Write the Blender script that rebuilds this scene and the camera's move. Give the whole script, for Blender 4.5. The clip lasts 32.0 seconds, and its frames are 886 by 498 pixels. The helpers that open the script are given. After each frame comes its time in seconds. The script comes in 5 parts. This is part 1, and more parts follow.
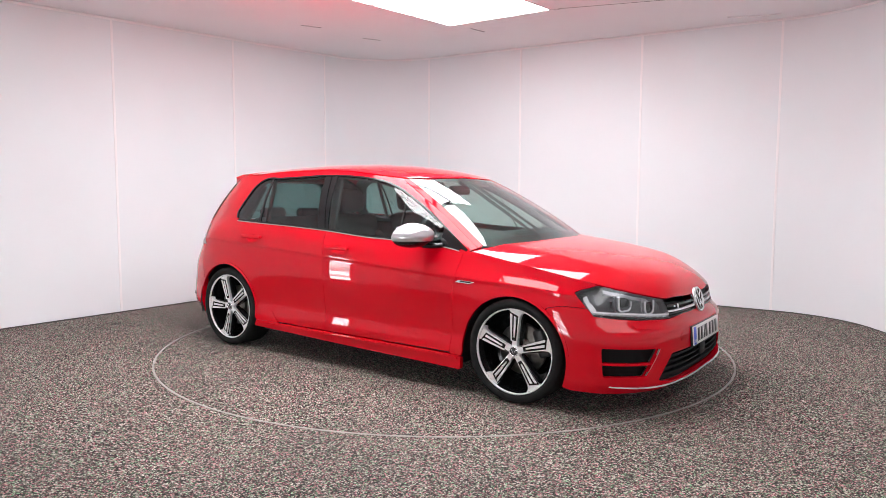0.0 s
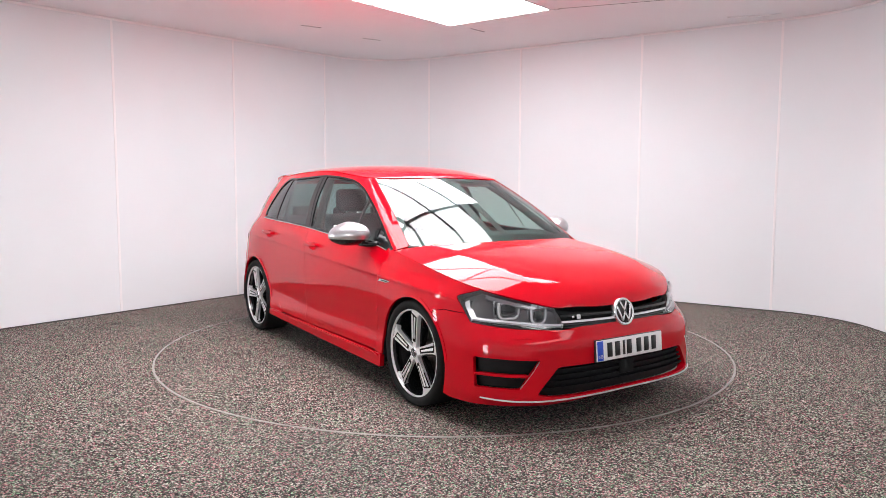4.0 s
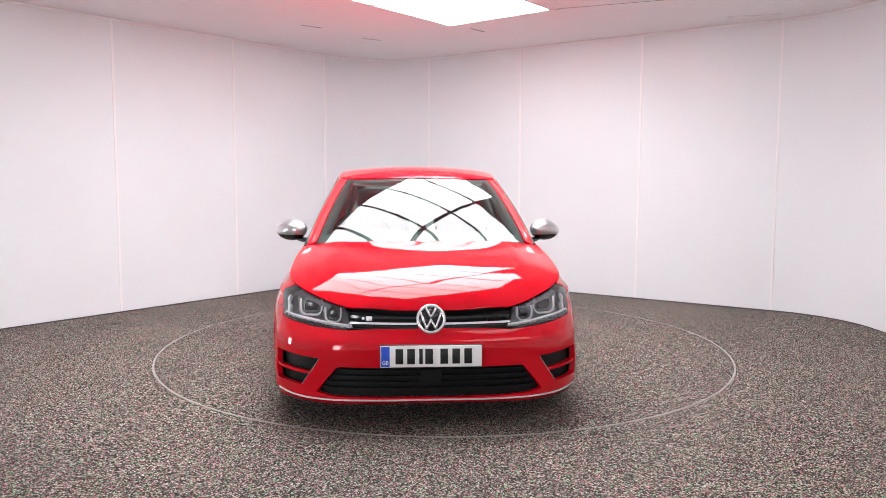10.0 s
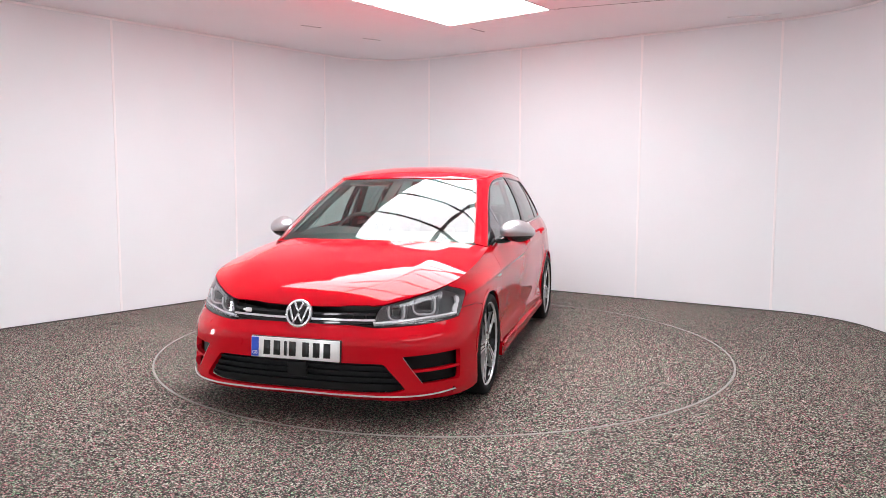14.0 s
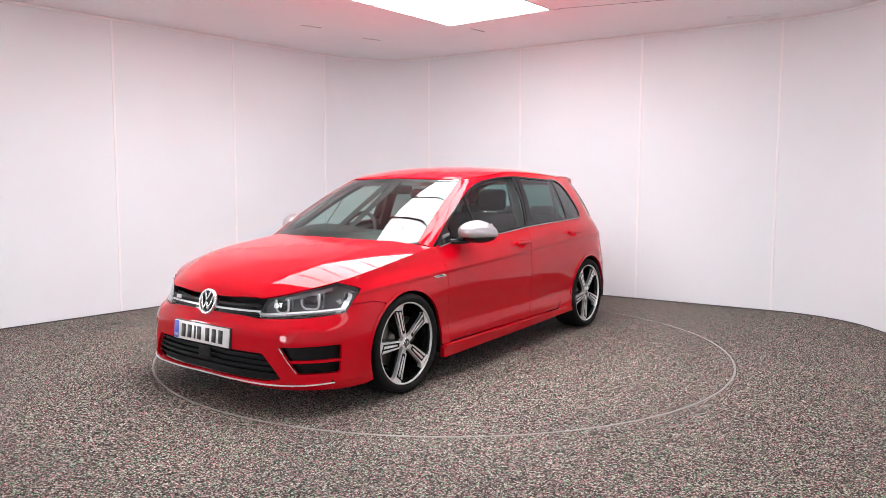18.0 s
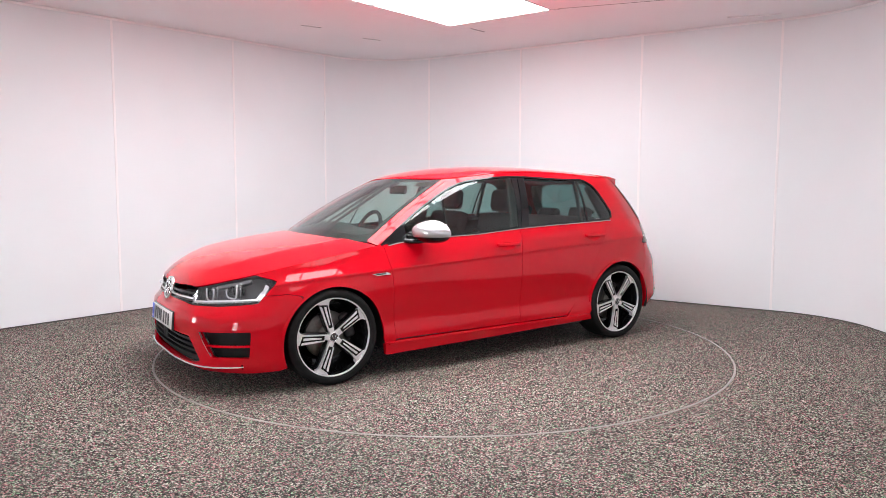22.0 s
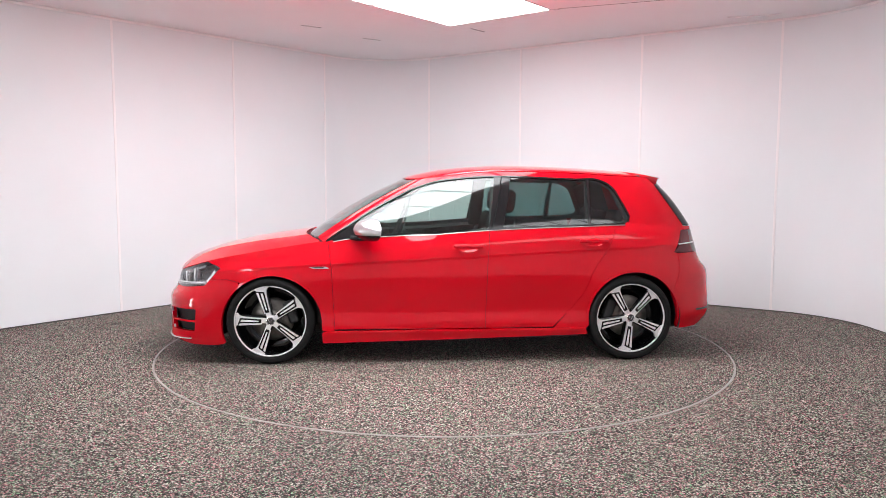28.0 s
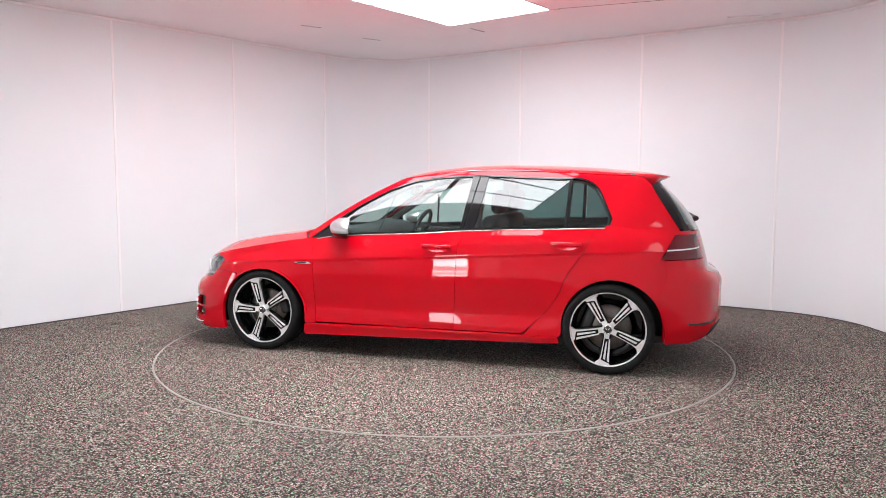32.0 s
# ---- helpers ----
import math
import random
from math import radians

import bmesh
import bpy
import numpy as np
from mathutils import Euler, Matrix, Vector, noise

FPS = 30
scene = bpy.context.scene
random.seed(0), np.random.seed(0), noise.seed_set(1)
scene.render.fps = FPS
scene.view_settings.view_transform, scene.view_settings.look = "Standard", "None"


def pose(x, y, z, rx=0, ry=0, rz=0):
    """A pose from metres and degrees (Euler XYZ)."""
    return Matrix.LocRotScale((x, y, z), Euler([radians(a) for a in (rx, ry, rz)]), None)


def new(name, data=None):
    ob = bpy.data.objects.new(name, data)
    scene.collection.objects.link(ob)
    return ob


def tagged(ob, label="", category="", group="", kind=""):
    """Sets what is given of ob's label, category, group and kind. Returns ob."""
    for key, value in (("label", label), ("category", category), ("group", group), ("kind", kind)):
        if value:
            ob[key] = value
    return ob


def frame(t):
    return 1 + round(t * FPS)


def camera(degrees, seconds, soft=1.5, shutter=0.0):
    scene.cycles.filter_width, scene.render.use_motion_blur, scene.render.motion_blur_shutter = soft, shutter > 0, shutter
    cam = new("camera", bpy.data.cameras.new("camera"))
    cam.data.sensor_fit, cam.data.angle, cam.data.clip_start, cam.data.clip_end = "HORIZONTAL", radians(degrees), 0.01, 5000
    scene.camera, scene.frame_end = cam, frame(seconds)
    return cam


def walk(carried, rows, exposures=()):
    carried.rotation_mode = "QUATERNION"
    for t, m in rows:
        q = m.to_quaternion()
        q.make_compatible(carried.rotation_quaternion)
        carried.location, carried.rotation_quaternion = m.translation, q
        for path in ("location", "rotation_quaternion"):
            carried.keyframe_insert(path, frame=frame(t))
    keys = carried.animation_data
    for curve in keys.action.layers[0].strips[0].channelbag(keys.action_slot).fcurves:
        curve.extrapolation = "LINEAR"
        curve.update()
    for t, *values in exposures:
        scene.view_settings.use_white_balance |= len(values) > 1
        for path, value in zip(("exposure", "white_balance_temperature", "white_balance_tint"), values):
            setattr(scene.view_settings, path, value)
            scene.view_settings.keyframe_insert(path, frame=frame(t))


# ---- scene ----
from mathutils.bvhtree import BVHTree

# ---------- camera: it stands still before the turntable ----------
EYE = (0.0, -5.759, 1.2816)
cam = camera(64.0, 32.0, soft=0.82)
CAM_POSE = pose(EYE[0], EYE[1], EYE[2]) @ pose(0, 0, 0, 0, 0, 0.106) @ pose(0, 0, 0, 90 - 5.061, 0, 0) @ pose(0, 0, 0, 0, 0, 0.217)
walk(cam, [(0.0, CAM_POSE), (32.0, CAM_POSE)])

# ---------- light: a closed white booth lit by ceiling light strips and an added fill row ---
LIGHT_POWER = 10.6
world = bpy.data.worlds.new("booth_world")
world.use_nodes = True
world.node_tree.nodes["Background"].inputs[0].default_value = (0.02, 0.02, 0.02, 1)
world.node_tree.nodes["Background"].inputs[1].default_value = 1.0
scene.world = world
scene.view_settings.exposure = 0.0


# ---------- materials ----------
class Nodes:
    """A small helper for writing node trees."""

    def __init__(self, name):
        self.mat = bpy.data.materials.new(name)
        self.mat.use_nodes = True
        self.tree = self.mat.node_tree
        self.bsdf = self.tree.nodes["Principled BSDF"]
        self.out = self.tree.nodes["Material Output"]

    def add(self, kind, props=None, **inputs):
        n = self.tree.nodes.new(kind)
        for key, value in (props or {}).items():
            setattr(n, key, value)
        for key, value in inputs.items():
            key = key.replace("_", " ")
            if isinstance(value, bpy.types.NodeSocket):
                self.tree.links.new(value, n.inputs[key])
            else:
                n.inputs[key].default_value = value
        return n

    def link(self, a, b):
        self.tree.links.new(a, b)

    def set(self, **inputs):
        for key, value in inputs.items():
            key = key.replace("_", " ")
            if isinstance(value, bpy.types.NodeSocket):
                self.link(value, self.bsdf.inputs[key])
            else:
                self.bsdf.inputs[key].default_value = value

    def coords(self, scale=1.0):
        c = self.add("ShaderNodeTexCoord")
        m = self.add("ShaderNodeMapping", Vector=c.outputs["Object"])
        m.inputs["Scale"].default_value = (scale, scale, scale)
        return m.outputs[0]

    def noise(self, scale, detail=3.0, vector=None):
        n = self.add("ShaderNodeTexNoise", Scale=scale, Detail=detail)
        self.link(vector or self.coords(), n.inputs["Vector"])
        return n.outputs["Fac"]

    def ramp(self, fac, stops):
        r = self.add("ShaderNodeValToRGB", Fac=fac)
        el = r.color_ramp.elements
        while len(el) < len(stops):
            el.new(0.5)
        for e, (p, c) in zip(el, stops):
            e.position, e.color = p, (*c, 1.0)
        return r.outputs["Color"]

    def mix(self, fac, a, b):
        m = self.add("ShaderNodeMix", {"data_type": "RGBA"})
        for sock, v in ((m.inputs[0], fac), (m.inputs[6], a), (m.inputs[7], b)):
            if isinstance(v, bpy.types.NodeSocket):
                self.link(v, sock)
            else:
                sock.default_value = v if isinstance(v, float) else (*v, 1.0)
        return m.outputs[2]

    def bump(self, height, strength, distance):
        b = self.add("ShaderNodeBump", Strength=strength, Distance=distance, Height=height)
        self.link(b.outputs[0], self.bsdf.inputs["Normal"])


def simple(name, colour, rough=0.5, metal=0.0, vary=0.06, scale=8.0, bump=0.0, bump_scale=300.0, coat=0.0, ior=1.5):
    """A plain surface with soft stains and fine grain."""
    n = Nodes(name)
    a = [max(0.0, c * (1 - vary)) for c in colour]
    b = [min(1.0, c * (1 + vary)) for c in colour]
    n.set(Base_Color=n.ramp(n.noise(scale), [(0.3, a), (0.7, b)]), Metallic=metal, IOR=ior)
    r = n.add("ShaderNodeMapRange", Value=n.noise(scale * 6.0, 5.0))
    r.inputs[3].default_value, r.inputs[4].default_value = max(0.0, rough - 0.04), min(1.0, rough + 0.04)
    n.set(Roughness=r.outputs[0], Coat_Weight=coat, Coat_Roughness=0.03)
    if bump:
        n.bump(n.noise(bump_scale, 2.0), bump, 0.001)
    return n.mat


def floor_material(name):
    """Bonded rubber and stone granules: grey brown grains with pale, rose and green ones, soft stains over metres."""
    n = Nodes(name)
    c = n.coords()
    v = n.add("ShaderNodeTexVoronoi", {"feature": "F1"}, Scale=158.0, Randomness=1.0, Vector=c)
    sep = n.add("ShaderNodeSeparateColor", Color=v.outputs["Color"])
    grains = n.ramp(sep.outputs[0], [(0.0, (0.022, 0.021, 0.021)), (0.34, (0.105, 0.098, 0.092)), (0.50, (0.27, 0.252, 0.232)),
                                     (0.66, (0.43, 0.41, 0.38)), (0.80, (0.64, 0.62, 0.59)), (0.94, (0.78, 0.76, 0.73))])
    grains.node.color_ramp.interpolation = "CONSTANT"
    tint = n.ramp(sep.outputs[1], [(0.0, (1.0, 0.45, 0.52)), (0.16, (0.95, 0.96, 0.90)), (0.74, (0.46, 0.95, 0.58)), (0.88, (1.0, 0.42, 0.55))])
    tint.node.color_ramp.interpolation = "CONSTANT"
    m = n.add("ShaderNodeMix", {"data_type": "RGBA", "blend_type": "MULTIPLY"})
    m.inputs[0].default_value = 1.0
    n.link(grains, m.inputs[6]), n.link(tint, m.inputs[7])
    gap = n.ramp(v.outputs["Distance"], [(0.35, (1, 1, 1)), (0.75, (0.25, 0.24, 0.23))])
    m2 = n.add("ShaderNodeMix", {"data_type": "RGBA", "blend_type": "MULTIPLY"})
    m2.inputs[0].default_value = 0.8
    n.link(m.outputs[2], m2.inputs[6]), n.link(gap, m2.inputs[7])
    stain = n.ramp(n.noise(0.9, 4.0, c), [(0.3, (0.80, 0.78, 0.77)), (0.72, (1.05, 1.01, 0.98))])
    m3 = n.add("ShaderNodeMix", {"data_type": "RGBA", "blend_type": "MULTIPLY"})
    m3.inputs[0].default_value = 1.0
    n.link(m2.outputs[2], m3.inputs[6]), n.link(stain, m3.inputs[7])
    n.set(Base_Color=m3.outputs[2], Roughness=0.75, Specular_IOR_Level=0.3)
    n.bump(v.outputs["Distance"], 0.6, -0.004)
    return n.mat


def emitter(name, colour, power):
    n = Nodes(name)
    n.set(Base_Color=(0.9, 0.9, 0.9, 1), Emission_Color=(*colour, 1), Emission_Strength=power)
    return n.mat


M_WALL = simple("white_wall_board", (0.860, 0.874, 0.897), 0.6, vary=0.018, scale=0.8, bump=0.03, bump_scale=60)
M_CEIL = simple("white_ceiling_board", (0.885, 0.868, 0.888), 0.7, vary=0.02, scale=0.7, bump=0.03, bump_scale=60)
M_TRIM = simple("pale_joint_strip", (0.96, 0.93, 0.94), 0.35, vary=0.03, scale=3)
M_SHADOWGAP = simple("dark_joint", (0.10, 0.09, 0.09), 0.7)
M_FLOOR = floor_material("granule_floor")
M_RING = simple("worn_metal_ring", (0.30, 0.285, 0.265), 0.5, 0.3, vary=0.2, scale=5)
M_LIGHT = emitter("light_panel", (0.98, 0.99, 1.025), LIGHT_POWER)
M_SOFTLIGHT = emitter("soft_light_panel", (0.98, 0.99, 1.025), 8.0)
M_FILLGLOW = emitter("added_fill_panel", (0.98, 0.99, 1.025), 3.0)
M_BARLIGHT = emitter("bright_light_bar", (0.98, 0.99, 1.025), 26.0)
M_LIGHTFRAME = simple("grey_light_frame", (0.11, 0.105, 0.105), 0.4)


# ---------- mesh helpers ----------
def mesh_from(name, verts, faces, material=None, smooth=False):
    me = bpy.data.meshes.new(name)
    me.from_pydata([tuple(v) for v in verts], [], faces)
    if smooth:
        me.polygons.foreach_set("use_smooth", [True] * len(me.polygons))
    if material:
        me.materials.append(material)
    me.update()
    return me


def bm_mesh(bm, name, material=None, smooth=True):
    me = bpy.data.meshes.new(name)
    bmesh.ops.recalc_face_normals(bm, faces=bm.faces)
    bm.to_mesh(me)
    bm.free()
    if smooth:
        me.polygons.foreach_set("use_smooth", [True] * len(me.polygons))
    if material:
        me.materials.append(material)
    return me


def link(name, me, parent=None, label="", kind="", category="", m=None):
    ob = new(name, me)
    if parent is not None:
        ob.parent = parent
    if m is not None:
        ob.matrix_basis = m
    return tagged(ob, label, category, "", kind)


def fillet(points, radii, step=0.08):
    """A polyline through the corner points with rounded corners."""
    out = []
    n = len(points)
    for i, p in enumerate(points):
        p = Vector(p)
        r = radii[i]
        if r <= 0 or i in (0, n - 1):
            out.append(p)
            continue
        a, b = (Vector(points[i - 1]) - p).normalized(), (Vector(points[i + 1]) - p).normalized()
        half = a.angle(b) / 2
        d = r / math.tan(half)
        centre = p + (a + b).normalized() * (r / math.sin(half))
        s, e = p + a * d, p + b * d
        k = max(3, int(r * (math.pi - 2 * half) / step))
        va, vb = s - centre, e - centre
        ang = va.angle(vb)
        for j in range(k + 1):
            t = j / k
            out.append(centre + (va * math.sin((1 - t) * ang) + vb * math.sin(t * ang)) / math.sin(ang))
    return out


def ceil_z(x, y):
    return 2.9027 + 0.0228 * y + 0.0094 * x


# ---------- the booth ----------
CORNERS = [(-0.4, -6.3), (-4.7, -6.3), (-4.7, -0.609), (-0.928, 4.385), (3.895, 1.201), (3.895, -6.3), (-0.4, -6.3)]
LINE = fillet(CORNERS, [0, 1.2, 1.0, 0.95, 1.04, 1.2, 0])
LENS = [0.0]
for p, q in zip(LINE, LINE[1:]):
    LENS.append(LENS[-1] + (q - p).length)


def at_length(s):
    s = max(0.0, min(LENS[-1] - 1e-6, s))
    i = max(k for k in range(len(LENS) - 1) if LENS[k] <= s)
    f = (s - LENS[i]) / (LENS[i + 1] - LENS[i])
    d = (LINE[i + 1] - LINE[i]).normalized()
    return LINE[i].lerp(LINE[i + 1], f), Vector((d.y, -d.x))


def length_near(x, y):
    cand = [((LINE[i].lerp(LINE[i + 1], k / 400) - Vector((x, y))).length, LENS[i] + (LENS[i + 1] - LENS[i]) * k / 400)
            for i in range(len(LINE) - 1) for k in range(0, 401, 4)]
    return min(cand)[1]


def wall_strip(s0, s1, z0, z1, front, back):
    """A bent slab along the wall line; front and back are offsets into the room; z1 None reaches the ceiling."""
    cuts = [s0] + [s for s in LENS if s0 + 1e-4 < s < s1 - 1e-4] + [s1]
    verts, faces = [], []
    for s in cuts:
        p, n = at_length(s)
        for off in (front, back):
            q = p + n * off
            top = ceil_z(q.x, q.y) + 0.02 if z1 is None else z1(q.x, q.y)
            bot = z0 if not callable(z0) else z0(q.x, q.y)
            verts += [(q.x, q.y, bot), (q.x, q.y, top)]
    for i in range(len(cuts) - 1):
        a, b = i * 4, i * 4 + 4
        faces += [(a, b, b + 1, a + 1), (a + 2, a + 3, b + 3, b + 2), (a + 1, b + 1, b + 3, a + 3), (a, a + 2, b + 2, b)]
    e = (len(cuts) - 1) * 4
    faces += [(0, 1, 3, 2), (e, e + 2, e + 3, e + 1)]
    return verts, faces


def bent(me):
    me.set_sharp_from_angle(angle=radians(30))
    return me


def build_booth():
    seams = [length_near(*p) for p in ((-3.245, 1.318), (-2.416, 2.415), (-1.567, 3.539), (-0.21, 3.911), (0.94, 3.15), (2.193, 2.325), (3.408, 1.523))]
    lead = [seams[0] - 1.43 * k for k in range(12, 0, -1) if seams[0] - 1.43 * k > 0.1]
    tail = [seams[-1] + 1.45 * k for k in range(1, 20) if seams[-1] + 1.45 * k < LENS[-1] - 0.1]
    stops = [0.0] + lead + seams + tail + [LENS[-1]]
    for i, (a, b) in enumerate(zip(stops, stops[1:])):
        v, f = wall_strip(a + 0.002, b - 0.002, 0.012, None, 0.0, -0.09)
        link(f"wall_{i + 1}", bent(mesh_from("wall", v, f, M_WALL, True)), kind="structure", label="smooth white wall board of the photo booth")
    v, f = wall_strip(0.0, LENS[-1], 0.0, lambda x, y: 0.014, -0.006, -0.08)
    link("baseboard", mesh_from("baseboard", v, f, M_SHADOWGAP), kind="structure", label="dark shadow gap under the white walls")
    for i, s in enumerate(stops[1:-1]):
        v, f = wall_strip(s - 0.011, s + 0.011, 0.012, lambda x, y: ceil_z(x, y) - 0.022, 0.006, -0.004)
        link("trim", mesh_from("trim", v, f, M_TRIM), kind="structure", label="thin pale cover strip on a wall joint")
    v, f = wall_strip(0.0, LENS[-1], lambda x, y: ceil_z(x, y) - 0.022, lambda x, y: ceil_z(x, y) - 0.001, 0.012, -0.004)
    link("trim", mesh_from("trim", v, f, M_TRIM), kind="structure", label="thin pale strip where walls meet the ceiling")
    box = [(-4.9, -9.2), (4.1, -9.2), (4.1, 4.7), (-4.9, 4.7)]
    v = [(x, y, ceil_z(x, y) + h) for h in (0.0, 0.1) for x, y in box]
    f = [(3, 2, 1, 0), (4, 5, 6, 7), (0, 1, 5, 4), (1, 2, 6, 5), (2, 3, 7, 6), (3, 0, 4, 7)]
    link("ceiling", mesh_from("ceiling", v, f, M_CEIL), kind="structure", label="smooth white ceiling of the photo booth")
    # floor round the turntable
    n = 128
    v = [(2.2305 * math.cos(math.tau * k / n), 2.2305 * math.sin(math.tau * k / n), 0.0) for k in range(n)]
    v += [(14 * math.cos(math.tau * k / n), 14 * math.sin(math.tau * k / n), 0.0) for k in range(n)]
    f = [(k, n + k, n + (k + 1) % n, (k + 1) % n) for k in range(n)]
    link("floor", mesh_from("floor", v, f, M_FLOOR), kind="structure", label="speckled grey granulate floor with rose and green grains")


def turned(profile, n=96, closed=False):
    """A ring of revolution about z from (radius, z) pairs."""
    v, f = [], []
    m = len(profile)
    for k in range(n):
        a = math.tau * k / n
        v += [(r * math.cos(a), r * math.sin(a), z) for r, z in profile]
    for k in range(n):
        for j in range(m if closed else m - 1):
            a, b = k * m, ((k + 1) % n) * m
            f.append((a + j, b + j, b + (j + 1) % m, a + (j + 1) % m))
    return v, f


def build_turntable():
    base = tagged(new("turntable"), "round car turntable covered in speckled granulate, thin metal rim", "turntable")
    n = 128
    v = [(2.2145 * math.cos(math.tau * k / n), 2.2145 * math.sin(math.tau * k / n), z) for z in (0.0, -0.05) for k in range(n)]
    f = [tuple(range(n)), tuple(range(2 * n - 1, n - 1, -1))] + [(k, n + k, n + (k + 1) % n, (k + 1) % n) for k in range(n)]
    link("deck", mesh_from("deck", v, f, M_FLOOR), base)
    v, f = turned([(2.215, -0.03), (2.215, 0.001), (2.218, 0.003), (2.227, 0.003), (2.229, 0.001), (2.229, -0.03)], 192)
    link("rim", mesh_from("rim", v, f, M_RING, True), base, "thin worn metal rim")
    return base


def slab_verts(centre, along, across, l, w, z0, z1):
    c = Vector(centre)
    pts = [c + along * (sx * l / 2) + across * (sy * w / 2) for sx, sy in ((-1, -1), (1, -1), (1, 1), (-1, 1))]
    v = [(p.x, p.y, ceil_z(p.x, p.y) - z) for z in (z0, z1) for p in pts]
    f = [(0, 1, 2, 3), (7, 6, 5, 4), (0, 4, 5, 1), (1, 5, 6, 2), (2, 6, 7, 3), (3, 7, 4, 0)]
    return v, f


ALONG = Vector((-0.606, -0.796)).normalized()
ACROSS = Vector((0.796, -0.606)).normalized()


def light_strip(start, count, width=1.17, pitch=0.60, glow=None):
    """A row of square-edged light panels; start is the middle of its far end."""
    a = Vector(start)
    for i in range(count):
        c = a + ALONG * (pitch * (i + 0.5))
        th = tagged(new("ceiling_or_fill_light"), "flat white glowing light panel set in the ceiling; dim ones are added fill", "ceiling light", "light panels of the ceiling")
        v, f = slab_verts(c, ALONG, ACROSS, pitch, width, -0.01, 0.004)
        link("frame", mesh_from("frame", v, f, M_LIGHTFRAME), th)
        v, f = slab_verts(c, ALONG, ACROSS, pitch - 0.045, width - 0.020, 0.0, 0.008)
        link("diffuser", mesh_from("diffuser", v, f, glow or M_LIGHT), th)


build_booth()
TURNTABLE = build_turntable()
FAR_CORNER = Vector((0.058, 1.772))
light_strip(FAR_CORNER + ACROSS * 0.585, 6)
light_strip(FAR_CORNER + ACROSS * (1.215 + 0.585) + ALONG * 0.6, 5)
# Unseen dim row, added as fill for surfaces that face the camera.
light_strip((2.95, -2.85), 5, 1.17, 0.60, M_FILLGLOW)


def upright_light(x, y, facing, z0=0.06, z1=1.60, width=0.62):
    """A tall light panel with bright bars, standing close before the booth wall on a foot plate."""
    th = tagged(new("light_panel"), "tall white glowing light panel with bright bars by the wall", "studio light")
    m = pose(x, y, 0, 0, 0, facing)
    th.matrix_basis = m

    def slab(nm, cx, cy, cz, sx, sy, sz, mat):
        v = [(cx + a * sx / 2, cy + b * sy / 2, cz + c * sz / 2) for a, b, c in ((-1, -1, -1), (1, -1, -1), (1, 1, -1), (-1, 1, -1), (-1, -1, 1), (1, -1, 1), (1, 1, 1), (-1, 1, 1))]
        f = [(3, 2, 1, 0), (4, 5, 6, 7), (0, 1, 5, 4), (1, 2, 6, 5), (2, 3, 7, 6), (3, 0, 4, 7)]
        link(nm, mesh_from(nm, v, f, mat), th)
    slab("frame", 0.0, 0, (z0 + z1) / 2, 0.04, width + 0.03, z1 - z0 + 0.03, M_LIGHTFRAME)
    slab("diffuser", 0.022, 0, (z0 + z1) / 2, 0.01, width, z1 - z0, M_SOFTLIGHT)
    for k in range(4):
        slab("light_bar", 0.030, 0, z0 + (z1 - z0) * (k + 0.5) / 4, 0.012, width * 0.94, 0.11, M_BARLIGHT)
    slab("post", -0.01, 0, z0 / 2, 0.03, 0.03, z0, M_LIGHTFRAME)
    slab("foot", 0.0, 0, 0.008, 0.30, 0.40, 0.016, M_LIGHTFRAME)


upright_light(-4.50, -1.50, -12.0, 0.20, 1.15, 0.36)
upright_light(-3.10, -6.10, 59.0, width=0.68)


def ceiling_slit(a, b, width, depth, material, label):
    """A thin strip let into or laid on the ceiling boards."""
    a, b = Vector(a), Vector(b)
    d = (b - a).normalized()
    v, f = slab_verts((a + b) / 2, d, Vector((-d.y, d.x)), (b - a).length, width, -0.004, depth)
    link("trim", mesh_from("trim", v, f, material), kind="structure", label=label)


ceiling_slit((0.27, 1.93), (0.43, 2.13), 0.010, 0.003, M_SHADOWGAP, "short dark slit in the ceiling board")
ceiling_slit((-0.93, 2.46), (-0.75, 2.59), 0.008, 0.003, M_LIGHTFRAME, "short dark slit in the ceiling board")
ceiling_slit((-1.48, 1.715), (-1.30, 1.85), 0.006, 0.003, M_LIGHTFRAME, "short dark slit in the ceiling board")
ceiling_slit((2.80, 1.46), (3.26, 1.30), 0.020, 0.012, M_TRIM, "pale cover strip on the ceiling")
ceiling_slit((1.06, 1.03), (2.9, 0.37), 0.006, 0.002, M_LIGHTFRAME, "fine joint between ceiling boards")
ceiling_slit((1.020, 1.075), (1.034, 1.070), 0.014, 0.004, M_SHADOWGAP, "dark screw head in the ceiling")
ceiling_slit((1.052, 1.050), (1.066, 1.045), 0.014, 0.004, M_SHADOWGAP, "dark screw head in the ceiling")


# ---------- car materials ----------
def paint_material():
    n = Nodes("red_car_paint")
    flake = n.noise(900.0, 2.0)
    n.set(Base_Color=n.ramp(flake, [(0.35, (0.58, 0.0012, 0.010)), (0.65, (0.67, 0.0016, 0.013))]), Roughness=0.5, Specular_IOR_Level=0.0,
          Coat_Weight=1.0, Coat_Roughness=0.012, Coat_IOR=1.45)
    return n.mat


